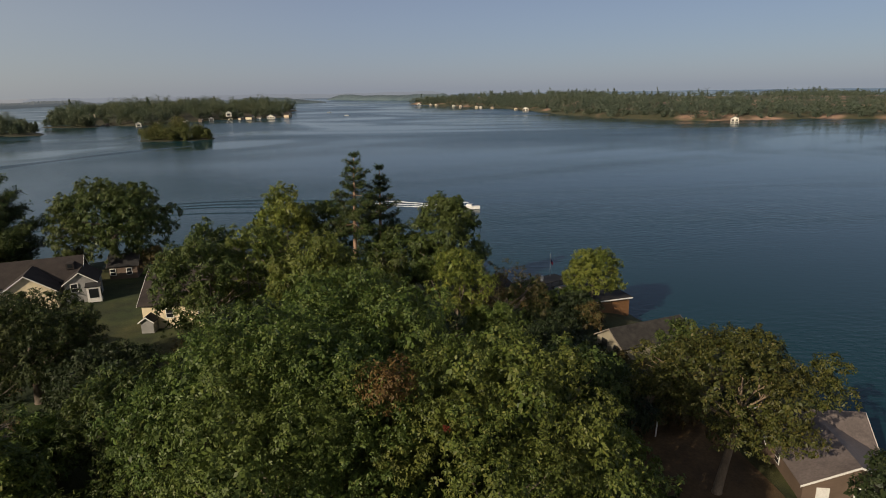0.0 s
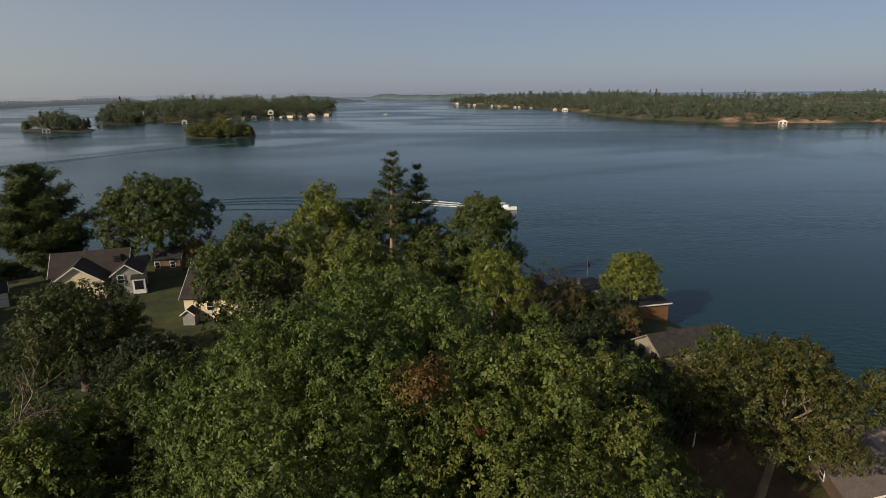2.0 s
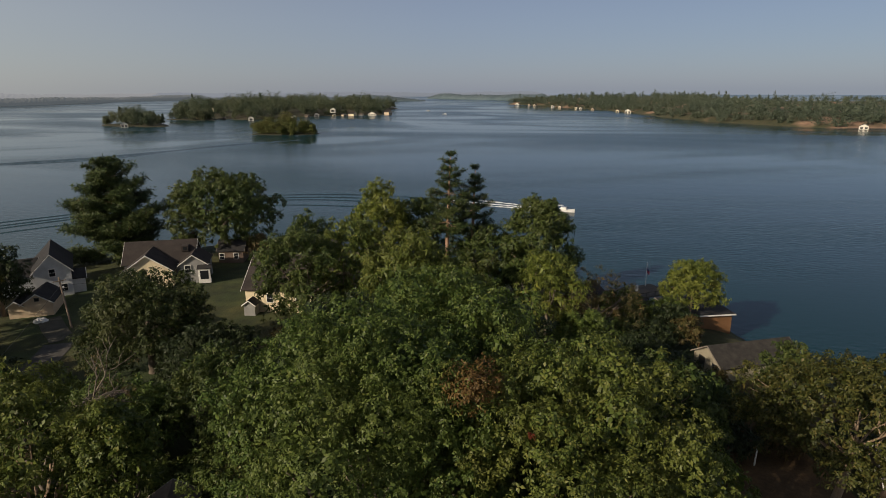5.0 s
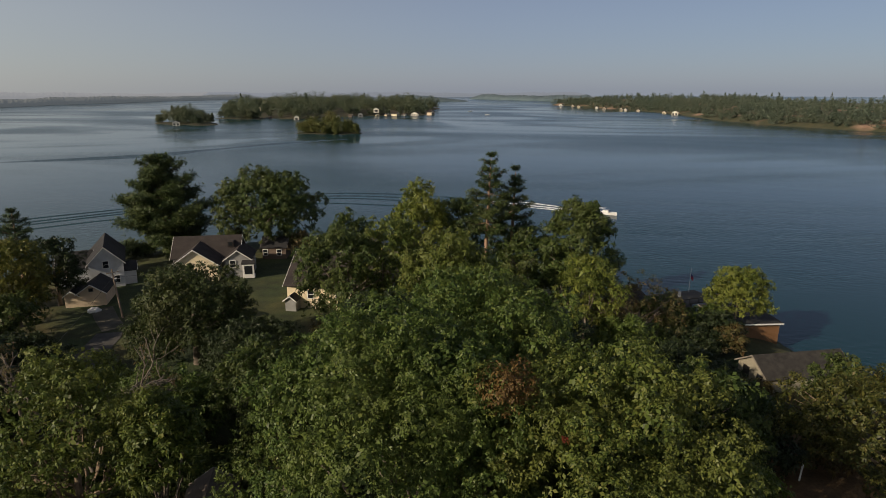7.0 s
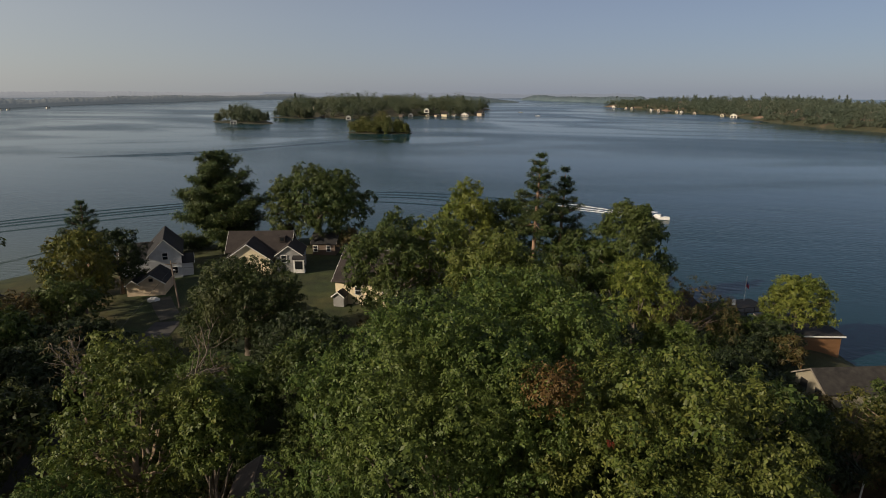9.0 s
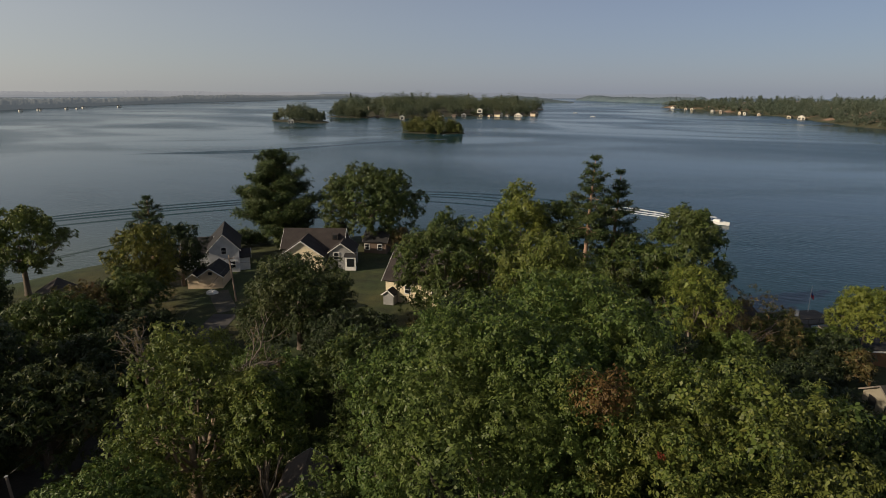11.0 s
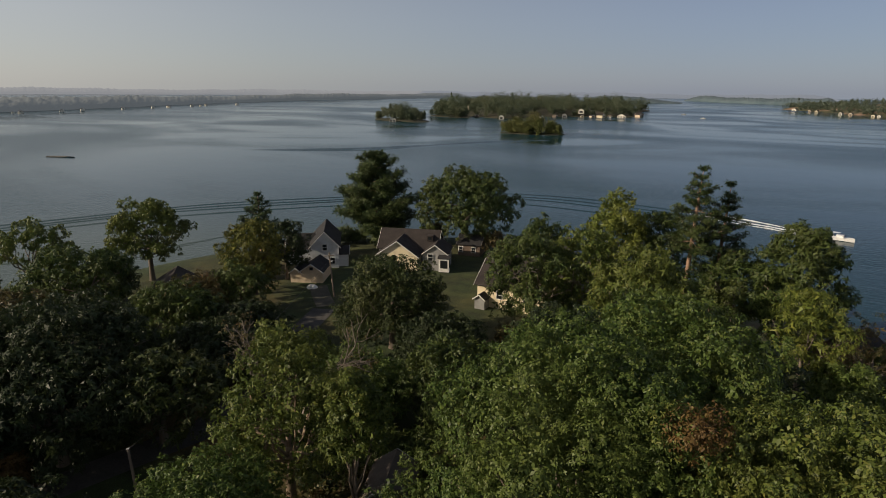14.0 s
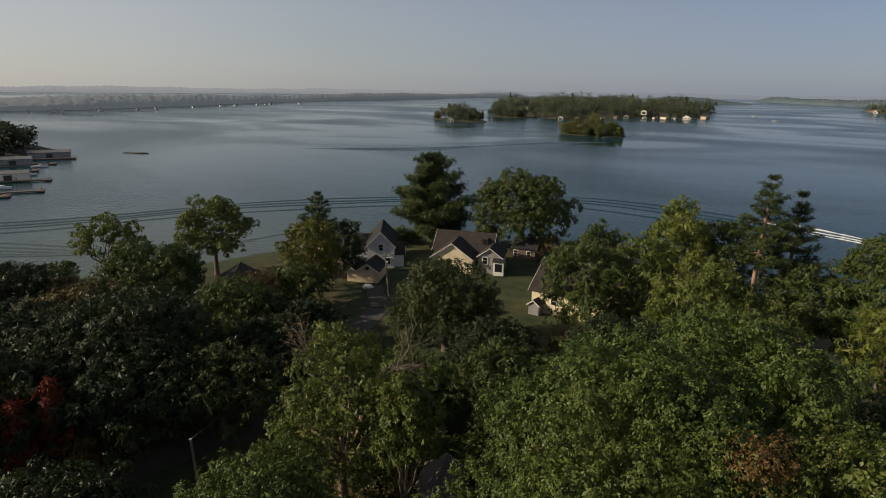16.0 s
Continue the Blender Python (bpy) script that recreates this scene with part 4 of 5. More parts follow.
rng = np.random.default_rng(99)
for k, (bx, by) in enumerate([(7, 74), (12, 79), (3, 70), (15, 68), (20, 64), (9, 62), (26, 60), (33, 60), (38, 66), (22, 86), (18, 76), (15, 84), (21, 70), (19, 57), (-2, 62), (5, 57), (-22, 60), (-30, 58),
                             (-34, 74), (-60, 50), (-66, 42), (-84, 44), (-70, 60), (-104, 40), (-118, 40), (-122, 30), (-112, 26), (-98, 22), (-86, 18), (-128, 44), (-40, 50), (-22, 46), (18, 40), (9, 42), (-58, 78), (-33, 66), (-62, 122), (-57, 124), (-67, 127), (-79, 124), (-98, 112), (-86, 113), (-32.5, 35.5), (-25, 35), (-34, 42), (-24.5, 42), (-36, 37), (-30.5, 44.5), (-26, 29.5), (-33, 30)]):
    bush(bx, by, rng.uniform(2.5, 6.0), rng.uniform(2.6, 4.4), [M_SHRUB, M_DARKLEAF, M_MAPLE][k % 3], 200 + k, ["reddish-green bush under the trees", "dark green bush in shade", "green bush beside the trees"][k % 3], 330)
bush(-60.5, 18.2, 12.0, 1.3, M_REDLEAF, 260, "sumac bush turned bright red", 420)
bush(-61.0, 15.2, 10.6, 1.4, M_REDLEAF, 261, "sumac bush turned bright red", 420)
bush(-58.5, 19.5, 5.5, 2.2, M_BROWNLEAF, 262, "russet bush among dark trees", 320)


# ---- buildings ----
def window(parent, x, y, z, w, h, face, frame_mat=None, bars=True):
    """A framed window on a wall plane; face: turn about z of its outward normal from -y."""
    fm = frame_mat or M_TRIM
    a = radians(face)
    e = part("window", box(w + 0.24, 0.08, h + 0.24, 0, 0, 0, 0.01), fm, parent)
    e.matrix_basis = Matrix.Translation((x, y, z)) @ Matrix.Rotation(a, 4, "Z")
    g = part("pane", box(w, 0.03, h, 0, -0.045, 0), M_GLASS, e)
    if bars:
        part("glazing_bar", box(w, 0.03, 0.05, 0, -0.07, 0), fm, e)
    return e


def gable_block(parent, cx, cy, w, d, base, eave, ridge, wall, roof, axis="x", over=0.4, trim=None, gable_wall=None):
    """A block with a gable roof in the thing's own frame. axis: way of the ridge. Wall, two roof slopes, fascias."""
    hx, hy = w / 2, d / 2
    bm = bmesh.new()
    if axis == "x":
        prof = [(-hy, base), (hy, base), (hy, eave), (0, ridge), (-hy, eave)]
        ends = [[bm.verts.new((cx + s * hx, cy + p, z)) for p, z in prof] for s in (-1, 1)]
    else:
        prof = [(-hx, base), (hx, base), (hx, eave), (0, ridge), (-hx, eave)]
        ends = [[bm.verts.new((cx + p, cy + s * hy, z)) for p, z in prof] for s in (-1, 1)]
    bm.faces.new(ends[0])
    bm.faces.new(ends[1][::-1])
    for i in range(5):
        j = (i + 1) % 5
        bm.faces.new((ends[0][i], ends[1][i], ends[1][j], ends[0][j]))
    bmesh.ops.recalc_face_normals(bm, faces=bm.faces)
    part("wall", bm, wall, parent)
    half = hy if axis == "x" else hx
    slope = (ridge - eave) / half
    lift = 0.16
    for s in (-1, 1):
        o = half + over
        zo = eave - slope * over
        L = (hx if axis == "x" else hy) + over
        if axis == "x":
            pts = [(cx - L, cy, ridge + lift), (cx + L, cy, ridge + lift), (cx + L, cy + s * o, zo + lift), (cx - L, cy + s * o, zo + lift)]
        else:
            pts = [(cx, cy - L, ridge + lift), (cx, cy + L, ridge + lift), (cx + s * o, cy + L, zo + lift), (cx + s * o, cy - L, zo + lift)]
        part("roof", slab(pts, 0.14), roof, parent)
        if trim:
            for e in (-1, 1):
                if axis == "x":
                    q = [(cx + e * (L + 0.02), cy, ridge + lift - 0.02), (cx + e * (L + 0.02), cy + s * o, zo + lift - 0.02)]
                else:
                    q = [(cx, cy + e * (L + 0.02), ridge + lift - 0.02), (cx + s * o, cy + e * (L + 0.02), zo + lift - 0.02)]
                p0, p1 = Vector(q[0]), Vector(q[1])
                out = Vector((e * 0.05, 0, 0)) if axis == "x" else Vector((0, e * 0.05, 0))
                bm = bmesh.new()
                vs = [p0, p1, p1 - Vector((0, 0, 0.2)), p0 - Vector((0, 0, 0.2))]
                a_ = [bm.verts.new(v) for v in vs]
                b_ = [bm.verts.new(v + out) for v in vs]
                bm.faces.new(a_)
                bm.faces.new(b_[::-1])
                for i in range(4):
                    bm.faces.new((a_[i], b_[i], b_[(i + 1) % 4], a_[(i + 1) % 4]))
                bmesh.ops.recalc_face_normals(bm, faces=bm.faces)
                part("fascia", bm, trim, parent)


# white two-storey house with a dark steep roof
g = gz(-89, 95)
h = thing("house", -90.5, 96.5, g, 40.0, "pale two-storey house with a steep dark shingle roof", "house", "houses of the point")
gable_block(h, 0, 0, 5.8, 12.5, -0.4, 5.0, 8.0, M_BLUE_SIDING, M_ROOF_DARK, "y", 0.45, M_TRIM)
gable_block(h, -5.4, 1.0, 5.6, 6.5, -0.4, 3.6, 6.0, M_BLUE_SIDING, M_ROOF_DARK, "x", 0.4, M_TRIM)
gable_block(h, 3.6, -3.2, 2.6, 4.2, -0.4, 2.8, 4.0, M_BLUE_SIDING, M_ROOF_DARK, "x", 0.3, M_TRIM)
window(h, 0, -6.29, 4.6, 0.9, 1.3, 0)
window(h, 1.6, -6.29, 1.6, 0.9, 1.3, 0)
window(h, 2.94, 0, 3.6, 0.9, 1.3, 90)

# tan garage with a dark gable roof
g = gz(-83, 85)
h = thing("garage", -83.4, 85.6, g, 28.0, "tan single garage with a dark gable roof", "garage", "houses of the point")
gable_block(h, 0, 0, 4.4, 6.5, -0.4, 2.4, 3.9, M_TAN_SIDING, M_ROOF_DARK, "y", 0.35, M_TRIM)
gable_block(h, -3.2, -0.4, 2.2, 5.5, -0.4, 2.1, 2.9, M_TAN_SIDING, M_ROOF_DARK, "y", 0.25, M_TRIM)
dr = part("garage_door", box(2.7, 0.08, 2.1, 0, -3.28, 1.05, 0.01), M_TAN_SIDING, h, "tan panelled garage door")
for k in range(3):
    part("door_panel", box(2.5, 0.03, 0.5, 0, -3.33, 0.45 + 0.65 * k, 0.01), M_TAN_SIDING, dr)
window(h, 0, -3.27, 2.95, 0.5, 0.4, 0, M_DARKTRIM, False)

# cream house with bay window; its grey walls have their shade in the colour
g = gz(-71, 104)
h = thing("house", -72.5, 107.0, g, 22.0, "cream house with walls greyed for shade, brown shingle roof and white bay window", "house", "houses of the point")
gable_block(h, -1.7, 0, 12.6, 8.0, -0.4, 3.9, 7.2, M_GREY_SIDING, M_ROOF_BROWN, "x", 0.45, M_TRIM)
gable_block(h, -3.0, -5.0, 8.6, 6.0, -0.4, 3.4, 6.4, M_CREAM, M_ROOF_BROWN, "y", 0.5, M_TRIM)
gable_block(h, 4.9, -3.4, 5.0, 6.4, -0.4, 3.8, 5.6, M_GREY_SIDING, M_ROOF_BROWN, "y", 0.35, M_TRIM)
window(h, 3.9, -6.75, 2.9, 1.0, 1.4, 0)
window(h, 7.45, -4.0, 2.9, 1.0, 1.4, 90)
by_ = part("bay_window", box(2.2, 1.2, 2.9, 7.0, -7.3, 1.6, 0.02), M_TRIM, h, "white bay window with dark panes")
part("pane", box(1.5, 0.04, 1.7, 7.0, -7.93, 1.85), M_GLASS, by_)
part("pane", box(0.04, 0.8, 1.7, 8.13, -7.3, 1.85), M_GLASS, by_)
part("bay_roof", slab([(5.7, -8.1, 3.15), (8.3, -8.1, 3.15), (8.3, -6.6, 3.6), (5.7, -6.6, 3.6)], 0.12), M_ROOF_DARK, by_)
dm = part("dormer", box(1.3, 1.6, 1.1, 3.0, -1.9, 6.0, 0.02), M_ROOF_BROWN, h)
part("pane", box(0.7, 0.04, 0.7, 3.0, -2.73, 6.05), M_GLASS, dm)

# small grey outbuilding behind; brown siding stands in for tree shade on its walls
g = gz(-58, 118)
h = thing("cottage", -66.4, 119.5, g, 15.0, "small cottage half hidden behind the trees, walls darkened for tree shade", "house", "houses of the point")
gable_block(h, 0.4, 0, 5.2, 5.5, -0.4, 2.8, 4.6, M_BROWN_SIDING, M_ROOF_DARK, "x", 0.35, M_WOOD)
window(h, 1.5, -2.79, 1.6, 0.9, 1.2, 0)
window(h, -1.5, -2.79, 1.6, 0.9, 1.2, 0)

# cream house with a brown roof
g = gz(-41, 94)
h = thing("house", -40.8, 95.0, g, 3.0, "cream-walled house with a brown shingle roof", "house", "houses of the point")
gable_block(h, 0, 0, 14.5, 11.5, -0.4, 4.2, 8.4, M_CREAM, M_ROOF_BROWN, "x", 0.5, M_TRIM)
gable_block(h, -5.9, -6.7, 1.9, 1.9, -0.4, 2.0, 2.7, M_GREY_SIDING, M_ROOF_DARK, "y", 0.3, M_TRIM)
window(h, -3.0, -5.79, 2.6, 1.0, 1.4, 0)
window(h, 2.0, -5.79, 2.6, 1.0, 1.4, 0)
part("chimney", box(0.7, 0.7, 1.8, 3.0, 0.4, 8.4, 0.03), M_CONCRETE, h)
g = gz(-46, 121)
h = thing("house", -47.0, 122.0, g, 10.0, "dark-roofed house among the shore trees", "house", "houses of the point")
gable_block(h, 0, 0, 8.0, 7.0, -0.4, 3.2, 6.4, M_GREY_SIDING, M_ROOF_DARK, "x", 0.4, M_TRIM)

# lichened shed
g = gz(27, 79)
h = thing("shed", 28.9, 80.2, g, 22.0, "grey shed with a dark lichen-flecked shingle roof", "shed", "sheds of the point")
gable_block(h, 0, 0, 12.0, 5.8, -0.5, 2.1, 3.9, M_SHEDWALL, M_ROOF_MOSS, "x", 0.35, M_WOOD)
window(h, -6.04, -1.4, 1.4, 0.8, 0.8, -90, M_DARKTRIM, False)
part("door", box(0.08, 1.2, 2.0, -6.03, 1.2, 1.0, 0.01), M_DARKTRIM, h, "dark open doorway")

# cottage with a grey-pink metal roof
g = gz(36, 49)
h = thing("cottage", 36.8, 49.6, g, -8.0, "brown cottage with a grey-pink metal roof", "house", "sheds of the point")
gable_block(h, 0, 0, 8.6, 8.0, -0.4, 2.6, 4.6, M_BROWN_SIDING, M_ROOF_PINK, "y", 0.45, M_TRIM)
gable_block(h, -0.4, 4.6, 9.4, 5.6, -0.4, 2.9, 5.0, M_BROWN_SIDING, M_ROOF_PINK, "x", 0.4, M_TRIM)
window(h, -4.36, 1.6, 1.5, 1.2, 1.0, -90)
dr = part("door", box(1.1, 0.08, 2.1, -2.6, -4.04, 1.05, 0.01), M_TRIM, h, "white framed door")
window(h, 0.8, -4.04, 1.6, 1.4, 1.2, 0)

# dark little roof under the trees
g = gz(-26, 38)
h = thing("shed", -29.2, 38.2, g, 24.0, "small shed with a dull weathered roof under trees", "shed", "sheds of the point")
gable_block(h, 0, 0, 4.0, 5.5, -0.4, 2.6, 3.9, M_GREY_SIDING, M_ROOF_TAN, "y", 0.3, M_TRIM)
g = gz(-98, 62)
h = thing("cottage", -96.0, 62.5, g, 48.0, "low brown-roofed cottage by the beach", "house", "houses of the point")
gable_block(h, 0, 0, 7.0, 8.0, -0.4, 2.6, 4.8, M_WHITE_SIDING, M_ROOF_BROWN, "y", 0.4, M_TRIM)
# tan-roofed cottage behind the sumac
g = gz(10, 96)
h = thing("cottage", 8.0, 97.5, g, -30.0, "brown cottage with a tan roof at the water", "house", "sheds of the point")
gable_block(h, 0, 0, 6.0, 7.5, -0.4, 2.8, 4.8, M_BROWN_SIDING, M_ROOF_BROWN, "y", 0.4, M_WOOD)
window(h, 0, -3.79, 1.7, 1.4, 1.2, 0)
g = gz(19, 103)
h = thing("cottage", 18.4, 103.6, 0.7, -8.0, "small brown cabin with a pale window", "house", "sheds of the point")
gable_block(h, 0, 0, 4.2, 5.0, -0.6, 2.3, 3.6, M_BROWN_SIDING, M_ROOF_BROWN, "y", 0.3, M_WOOD)
window(h, 0.4, -2.54, 1.5, 1.2, 0.9, 0)

# cedar boathouse with a flat dark roof, over the water
h = thing("boathouse", 26.6, 99.6, 0.0, 16.0, "cedar boathouse with a flat dark roof edged in white", "boathouse")
part("wall", box(8.5, 8.5, 5.2, 0, 0, 2.3), M_CEDAR, h)
part("roof", box(9.2, 9.2, 0.22, 0, 0, 5.02, 0.02), M_ROOF_DARK, h)
part("fascia", box(9.3, 0.08, 0.22, 0, -4.66, 4.98, 0.01), M_TRIM, h)
part("fascia", box(0.08, 9.2, 0.22, -4.66, 0, 4.98, 0.01), M_WOOD, h, "weathered wooden edge board")
# dock with railed flat roof and flag pole
h = thing("dock", 17.5, 110.5, 0.0, 31.0, "weathered flat-roofed boat slip with a deck", "dock")
part("deck", box(16.0, 6.0, 0.25, 0, 0, 2.85, 0.02), M_OLDDECK, h)
for sx in (-7.5, -2.5, 2.5, 7.5):
    for sy in (-2.7, 2.7):
        part("post", box(0.25, 0.25, 3.8, sx, sy, 0.9, 0.02), M_OLDDECK, h)
part("rail", box(16.0, 0.08, 0.12, 0, -2.9, 3.75, 0.01), M_OLDDECK, h)
for k in range(9):
    part("baluster", box(0.08, 0.08, 0.8, -8 + 2 * k, -2.9, 3.37), M_OLDDECK, h)
h = thing("heat_pump", 19.4, 112.4, 2.98, 31.0, "white metal unit standing on the deck", "box")
part("body", box(0.5, 0.5, 1.0, 0, 0, 0.5, 0.04), M_BOATWHITE, h)
part("lid", box(0.54, 0.54, 0.08, 0, 0, 1.03, 0.01), M_METAL, h)
h = thing("flag_pole", 21.6, 115.6, 2.98, 0.0, "white flag pole with a limp red and blue flag", "flag pole")
part("pole", tubes_mesh("pole", [tube([(0, 0, 0), (0, 0, 4.6)], [0.06, 0.045], 8)], M_TRIM), None, h)
bm = bmesh.new()
fv = [[bm.verts.new((0.05 + 0.12 * k, 0.07 * math.sin(k * 1.5), 3.6 - 0.8 * v_ - 0.16 * k)) for k in range(5)] for v_ in (0, 1)]
for k in range(4):
    bm.faces.new((fv[0][k], fv[1][k], fv[1][k + 1], fv[0][k + 1]))
part("flag", bm, M_REDPAINT, h, "faded red flag hanging limp")
bm = bmesh.new()
cv = [[bm.verts.new((0.05 + 0.1 * k, 0.07 * math.sin(k * 1.5) - 0.03, 3.62 - 0.42 * v_ - 0.12 * k)) for k in range(4)] for v_ in (0, 1)]
for k in range(3):
    bm.faces.new((cv[0][k], cv[1][k], cv[1][k + 1], cv[0][k + 1]))
part("canton", bm, M_BLUEPAINT, h, "dark blue corner of the flag")
part("finial", box(0.12, 0.12, 0.12, 0, 0, 4.65, 0.03), M_TRIM, h)


# utility poles and cable
def utility_pole(x, y, hgt, rx, ry, label, arm=True):
    g_ = gz(x, y)
    e = new("utility_pole")
    e.matrix_world = pose(x, y, g_, rx, ry, 40)
    tagged(e, label, "utility pole", "utility poles")
    part("pole", tubes_mesh("pole", [tube([(0, 0, -0.5), (0, 0, hgt)], [0.17, 0.12], 8)], M_POLE), None, e)
    if not arm:
        part("cap", box(0.26, 0.26, 0.06, 0, 0, hgt + 0.02, 0.01), M_METAL, e)
        return
    part("crossarm", box(1.8, 0.12, 0.12, 0, -0.16, hgt - 0.6, 0.01), M_POLE, e)
    for k in (-0.8, 0.8):
        part("insulator", box(0.08, 0.08, 0.16, k, -0.16, hgt - 0.46, 0.02), M_METAL, e)
    part("lamp_head", box(0.3, 0.55, 0.16, 0.3, -0.5, hgt - 1.6, 0.03), M_METAL, e)


utility_pole(-72.5, 78.8, 8.6, 0, -4, "leaning wooden utility pole beside the garage")
utility_pole(-50.1, 26.2, 5.2, 0, -3, "wooden utility pole beside the lane", False)
h = thing("wire", 0, 0, 0, 0, "thin black overhead cable between poles", "cable")
part("strand", tubes_mesh("strand", [tube([(-72.6 + 22.5 * k / 8, 78.8 - 52.6 * k / 8, 11.2 - 0.3 * k - 1.4 * math.sin(math.pi * k / 8)) for k in range(9)], [0.02] * 9, 4)], M_DARKTRIM), None, h)
part("strand", tubes_mesh("strand", [tube([(-72.5 + 6.5 * k / 6, 78.9 + 22 * k / 6, 10.6 - 0.5 * k - 0.5 * math.sin(math.pi * k / 6)) for k in range(7)], [0.02] * 7, 4)], M_DARKTRIM), None, h)


# lane through the trees and drive to the garage
def lane(name, pts, width, mat, label):
    V, F = [], []
    P = [Vector((*p, 0)) for p in pts]
    S = []
    for a_, b_ in zip(P[:-1], P[1:]):
        S += [a_.lerp(b_, k / 10) for k in range(10)]
    for i, p in enumerate(S):
        d = (S[min(i + 1, len(S) - 1)] - S[max(i - 1, 0)]).normalized()
        s = Vector((-d.y, d.x, 0))
        for k in (-1, -0.5, 0, 0.5, 1):
            q = p + s * width * 0.5 * k
            V.append((q.x, q.y, gz(q.x, q.y) + 0.07))
    for i in range(len(S) - 1):
        for k in range(4):
            F.append((i * 5 + k, (i + 1) * 5 + k, (i + 1) * 5 + k + 1, i * 5 + k + 1))
    tagged(new(name, mesh_of(name, V, F, mat, True)), label, "road", kind="structure")


lane("road", [(-62, -10), (-58, 22), (-54.5, 37), (-58, 48), (-65, 62), (-70, 74)], 4.2, M_ROAD, "narrow worn lane between the trees")
lane("bare_earth", [(14, 28), (21, 38), (25, 46), (24, 54), (22, 60), (19, 66)], 12.0, M_EARTH, "bare orange-brown earth strewn with dry leaves")
lane("pavement", [(-70, 74), (-75, 78), (-80, 82.5)], 3.4, M_GRAVEL, "pale gravel drive up to the garage")


# ---- waterside ----
def hut(name, x, y, rz, w, d, hgt, wall, roof, label, openings=1, z=0.4, group="boathouses of the islands"):
    x, y, w, d, hgt = x * 0.985, y * 0.985, w * 0.8, d, hgt * 0.8
    e = thing(name, x, y, z, rz, label, "boathouse", group)
    gable_block(e, 0, 0, w, d, -1.2, hgt, hgt + w * 0.28, wall, roof, "y", 0.5, M_TRIM)
    for k in range(openings):
        ox = (k - (openings - 1) / 2) * (w / openings)
        part("doorway", box(w / openings * 0.62, 0.1, hgt * 0.72, ox, -d / 2 - 0.02, hgt * 0.36), M_DARKTRIM, e)
    return e


hut("boathouse", -466, 630, 35, 9, 9, 3.8, M_WHITE_SIDING, M_ROOF_DARK, "white boathouse with two dark slips on the islet", 2)
hut("boathouse", -390, 788, 25, 8, 9, 4.6, M_WHITE_SIDING, M_ROOF_BROWN, "white boathouse on the island shore", 1)
hut("boathouse", -500, 846, 110, 9, 9, 4.0, M_TAN_SIDING, M_ROOF_BROWN, "tan boathouse on the island shore", 1)
hut("house", -506, 890, 30, 10, 9, 6.0, M_CREAM, M_ROOF_TAN, "cream cottage above the island shore", 1, 8.0)
hut("boathouse", -296, 950, 80, 12, 10, 4.0, M_CREAM, M_ROOF_BROWN, "cream boathouse on the island shore", 2)
hut("house", -330, 955, 15, 10, 9, 5.5, M_WHITE_SIDING, M_ROOF_DARK, "white cottage above the island shore", 1, 6.0)
hut("boathouse", -268, 968, 5, 15, 8, 3.0, M_WHITE_SIDING, M_ROOF_BROWN, "long white boathouse on the island shore", 3)
hut("boathouse", -252, 1010, 75, 13, 9, 4.6, M_TAN_SIDING, M_ROOF_BROWN, "brown boathouse on the island shore", 2)
hut("boathouse", -262, 1060, 0, 10, 9, 4.2, M_WHITE_SIDING, M_ROOF_BROWN, "white boathouse at the end of the island", 1)
hut("boathouse", -343, 915, 20, 9, 9, 4.0, M_GREY_SIDING, M_ROOF_DARK, "grey boathouse on the island shore", 1)
for k, (bx, by, bw, bh) in enumerate([(-381, 822, 6, 2.6), (-364, 872, 7, 2.4), (-352, 897, 5, 2.8), (-322, 936, 6, 2.4), (-308, 943, 7, 2.8), (-284, 958, 6, 2.2), (-446, 818, 6, 2.6), (-478, 838, 7, 2.4)]):
    hut("boathouse", bx, by, 30 + 25 * (k % 3), bw, 6, bh, [M_TAN_SIDING, M_WHITE_SIDING, M_BROWN_SIDING, M_CREAM][k % 4], [M_ROOF_BROWN, M_ROOF_DARK, M_ROOF_TAN][k % 3], "%s boathouse among others on the island shore" % ["tan", "white", "brown", "cream"][k % 4], 1)
for k, (bx, by, bw, bh) in enumerate([(-52, 1650, 11, 3), (-20, 1590, 7, 2.6), (-6, 1560, 8, 2.4), (36, 1462, 7, 2.6), (52, 1430, 8, 2.2), (84, 1350, 7, 2.4), (92, 1335, 6, 2.6), (112, 1272, 7, 2.2), (146, 1150, 7, 3)]):
    hut("boathouse", bx - 4, by, -20, bw, 9, bh, [M_WHITE_SIDING, M_TAN_SIDING, M_CREAM][k % 3], [M_ROOF_BROWN, M_ROOF_DARK][k % 2], "%s boathouse on the far shore" % ["white", "tan", "cream"][k % 3], 1, group="boathouses of the far shore")
hut("boathouse", 152, 1095, -12, 12, 10, 5.0, M_WHITE_SIDING, M_ROOF_TAN, "large white boathouse on the far shore", 2, group="boathouses of the far shore")
hut("boathouse", 330, 684, -24, 10, 8, 3.2, M_WHITE_SIDING, M_ROOF_DARK, "low white boathouse under the far rocks", 2, group="boathouses of the far shore")
for k in range(18):
    u = (k + 0.4 * math.sin(k * 7.0)) / 17
    bx, by = -985 - 130 * u * u - 60 * u + 6 * math.sin(k * 3.1), 330 + 620 * (0.6 * u + 0.4 * u * u) + 20 * math.sin(k * 2.3)
    hut("cottage", bx + 9, by, 70, 4.0 + 1.5 * ((k * 7) % 3), 6, 1.8 + 0.5 * (k % 3), M_WHITE_SIDING, M_ROOF_DARK, "white cottage on the hazy far shore", 0, 0.9, group="cottages of the hazy shore")

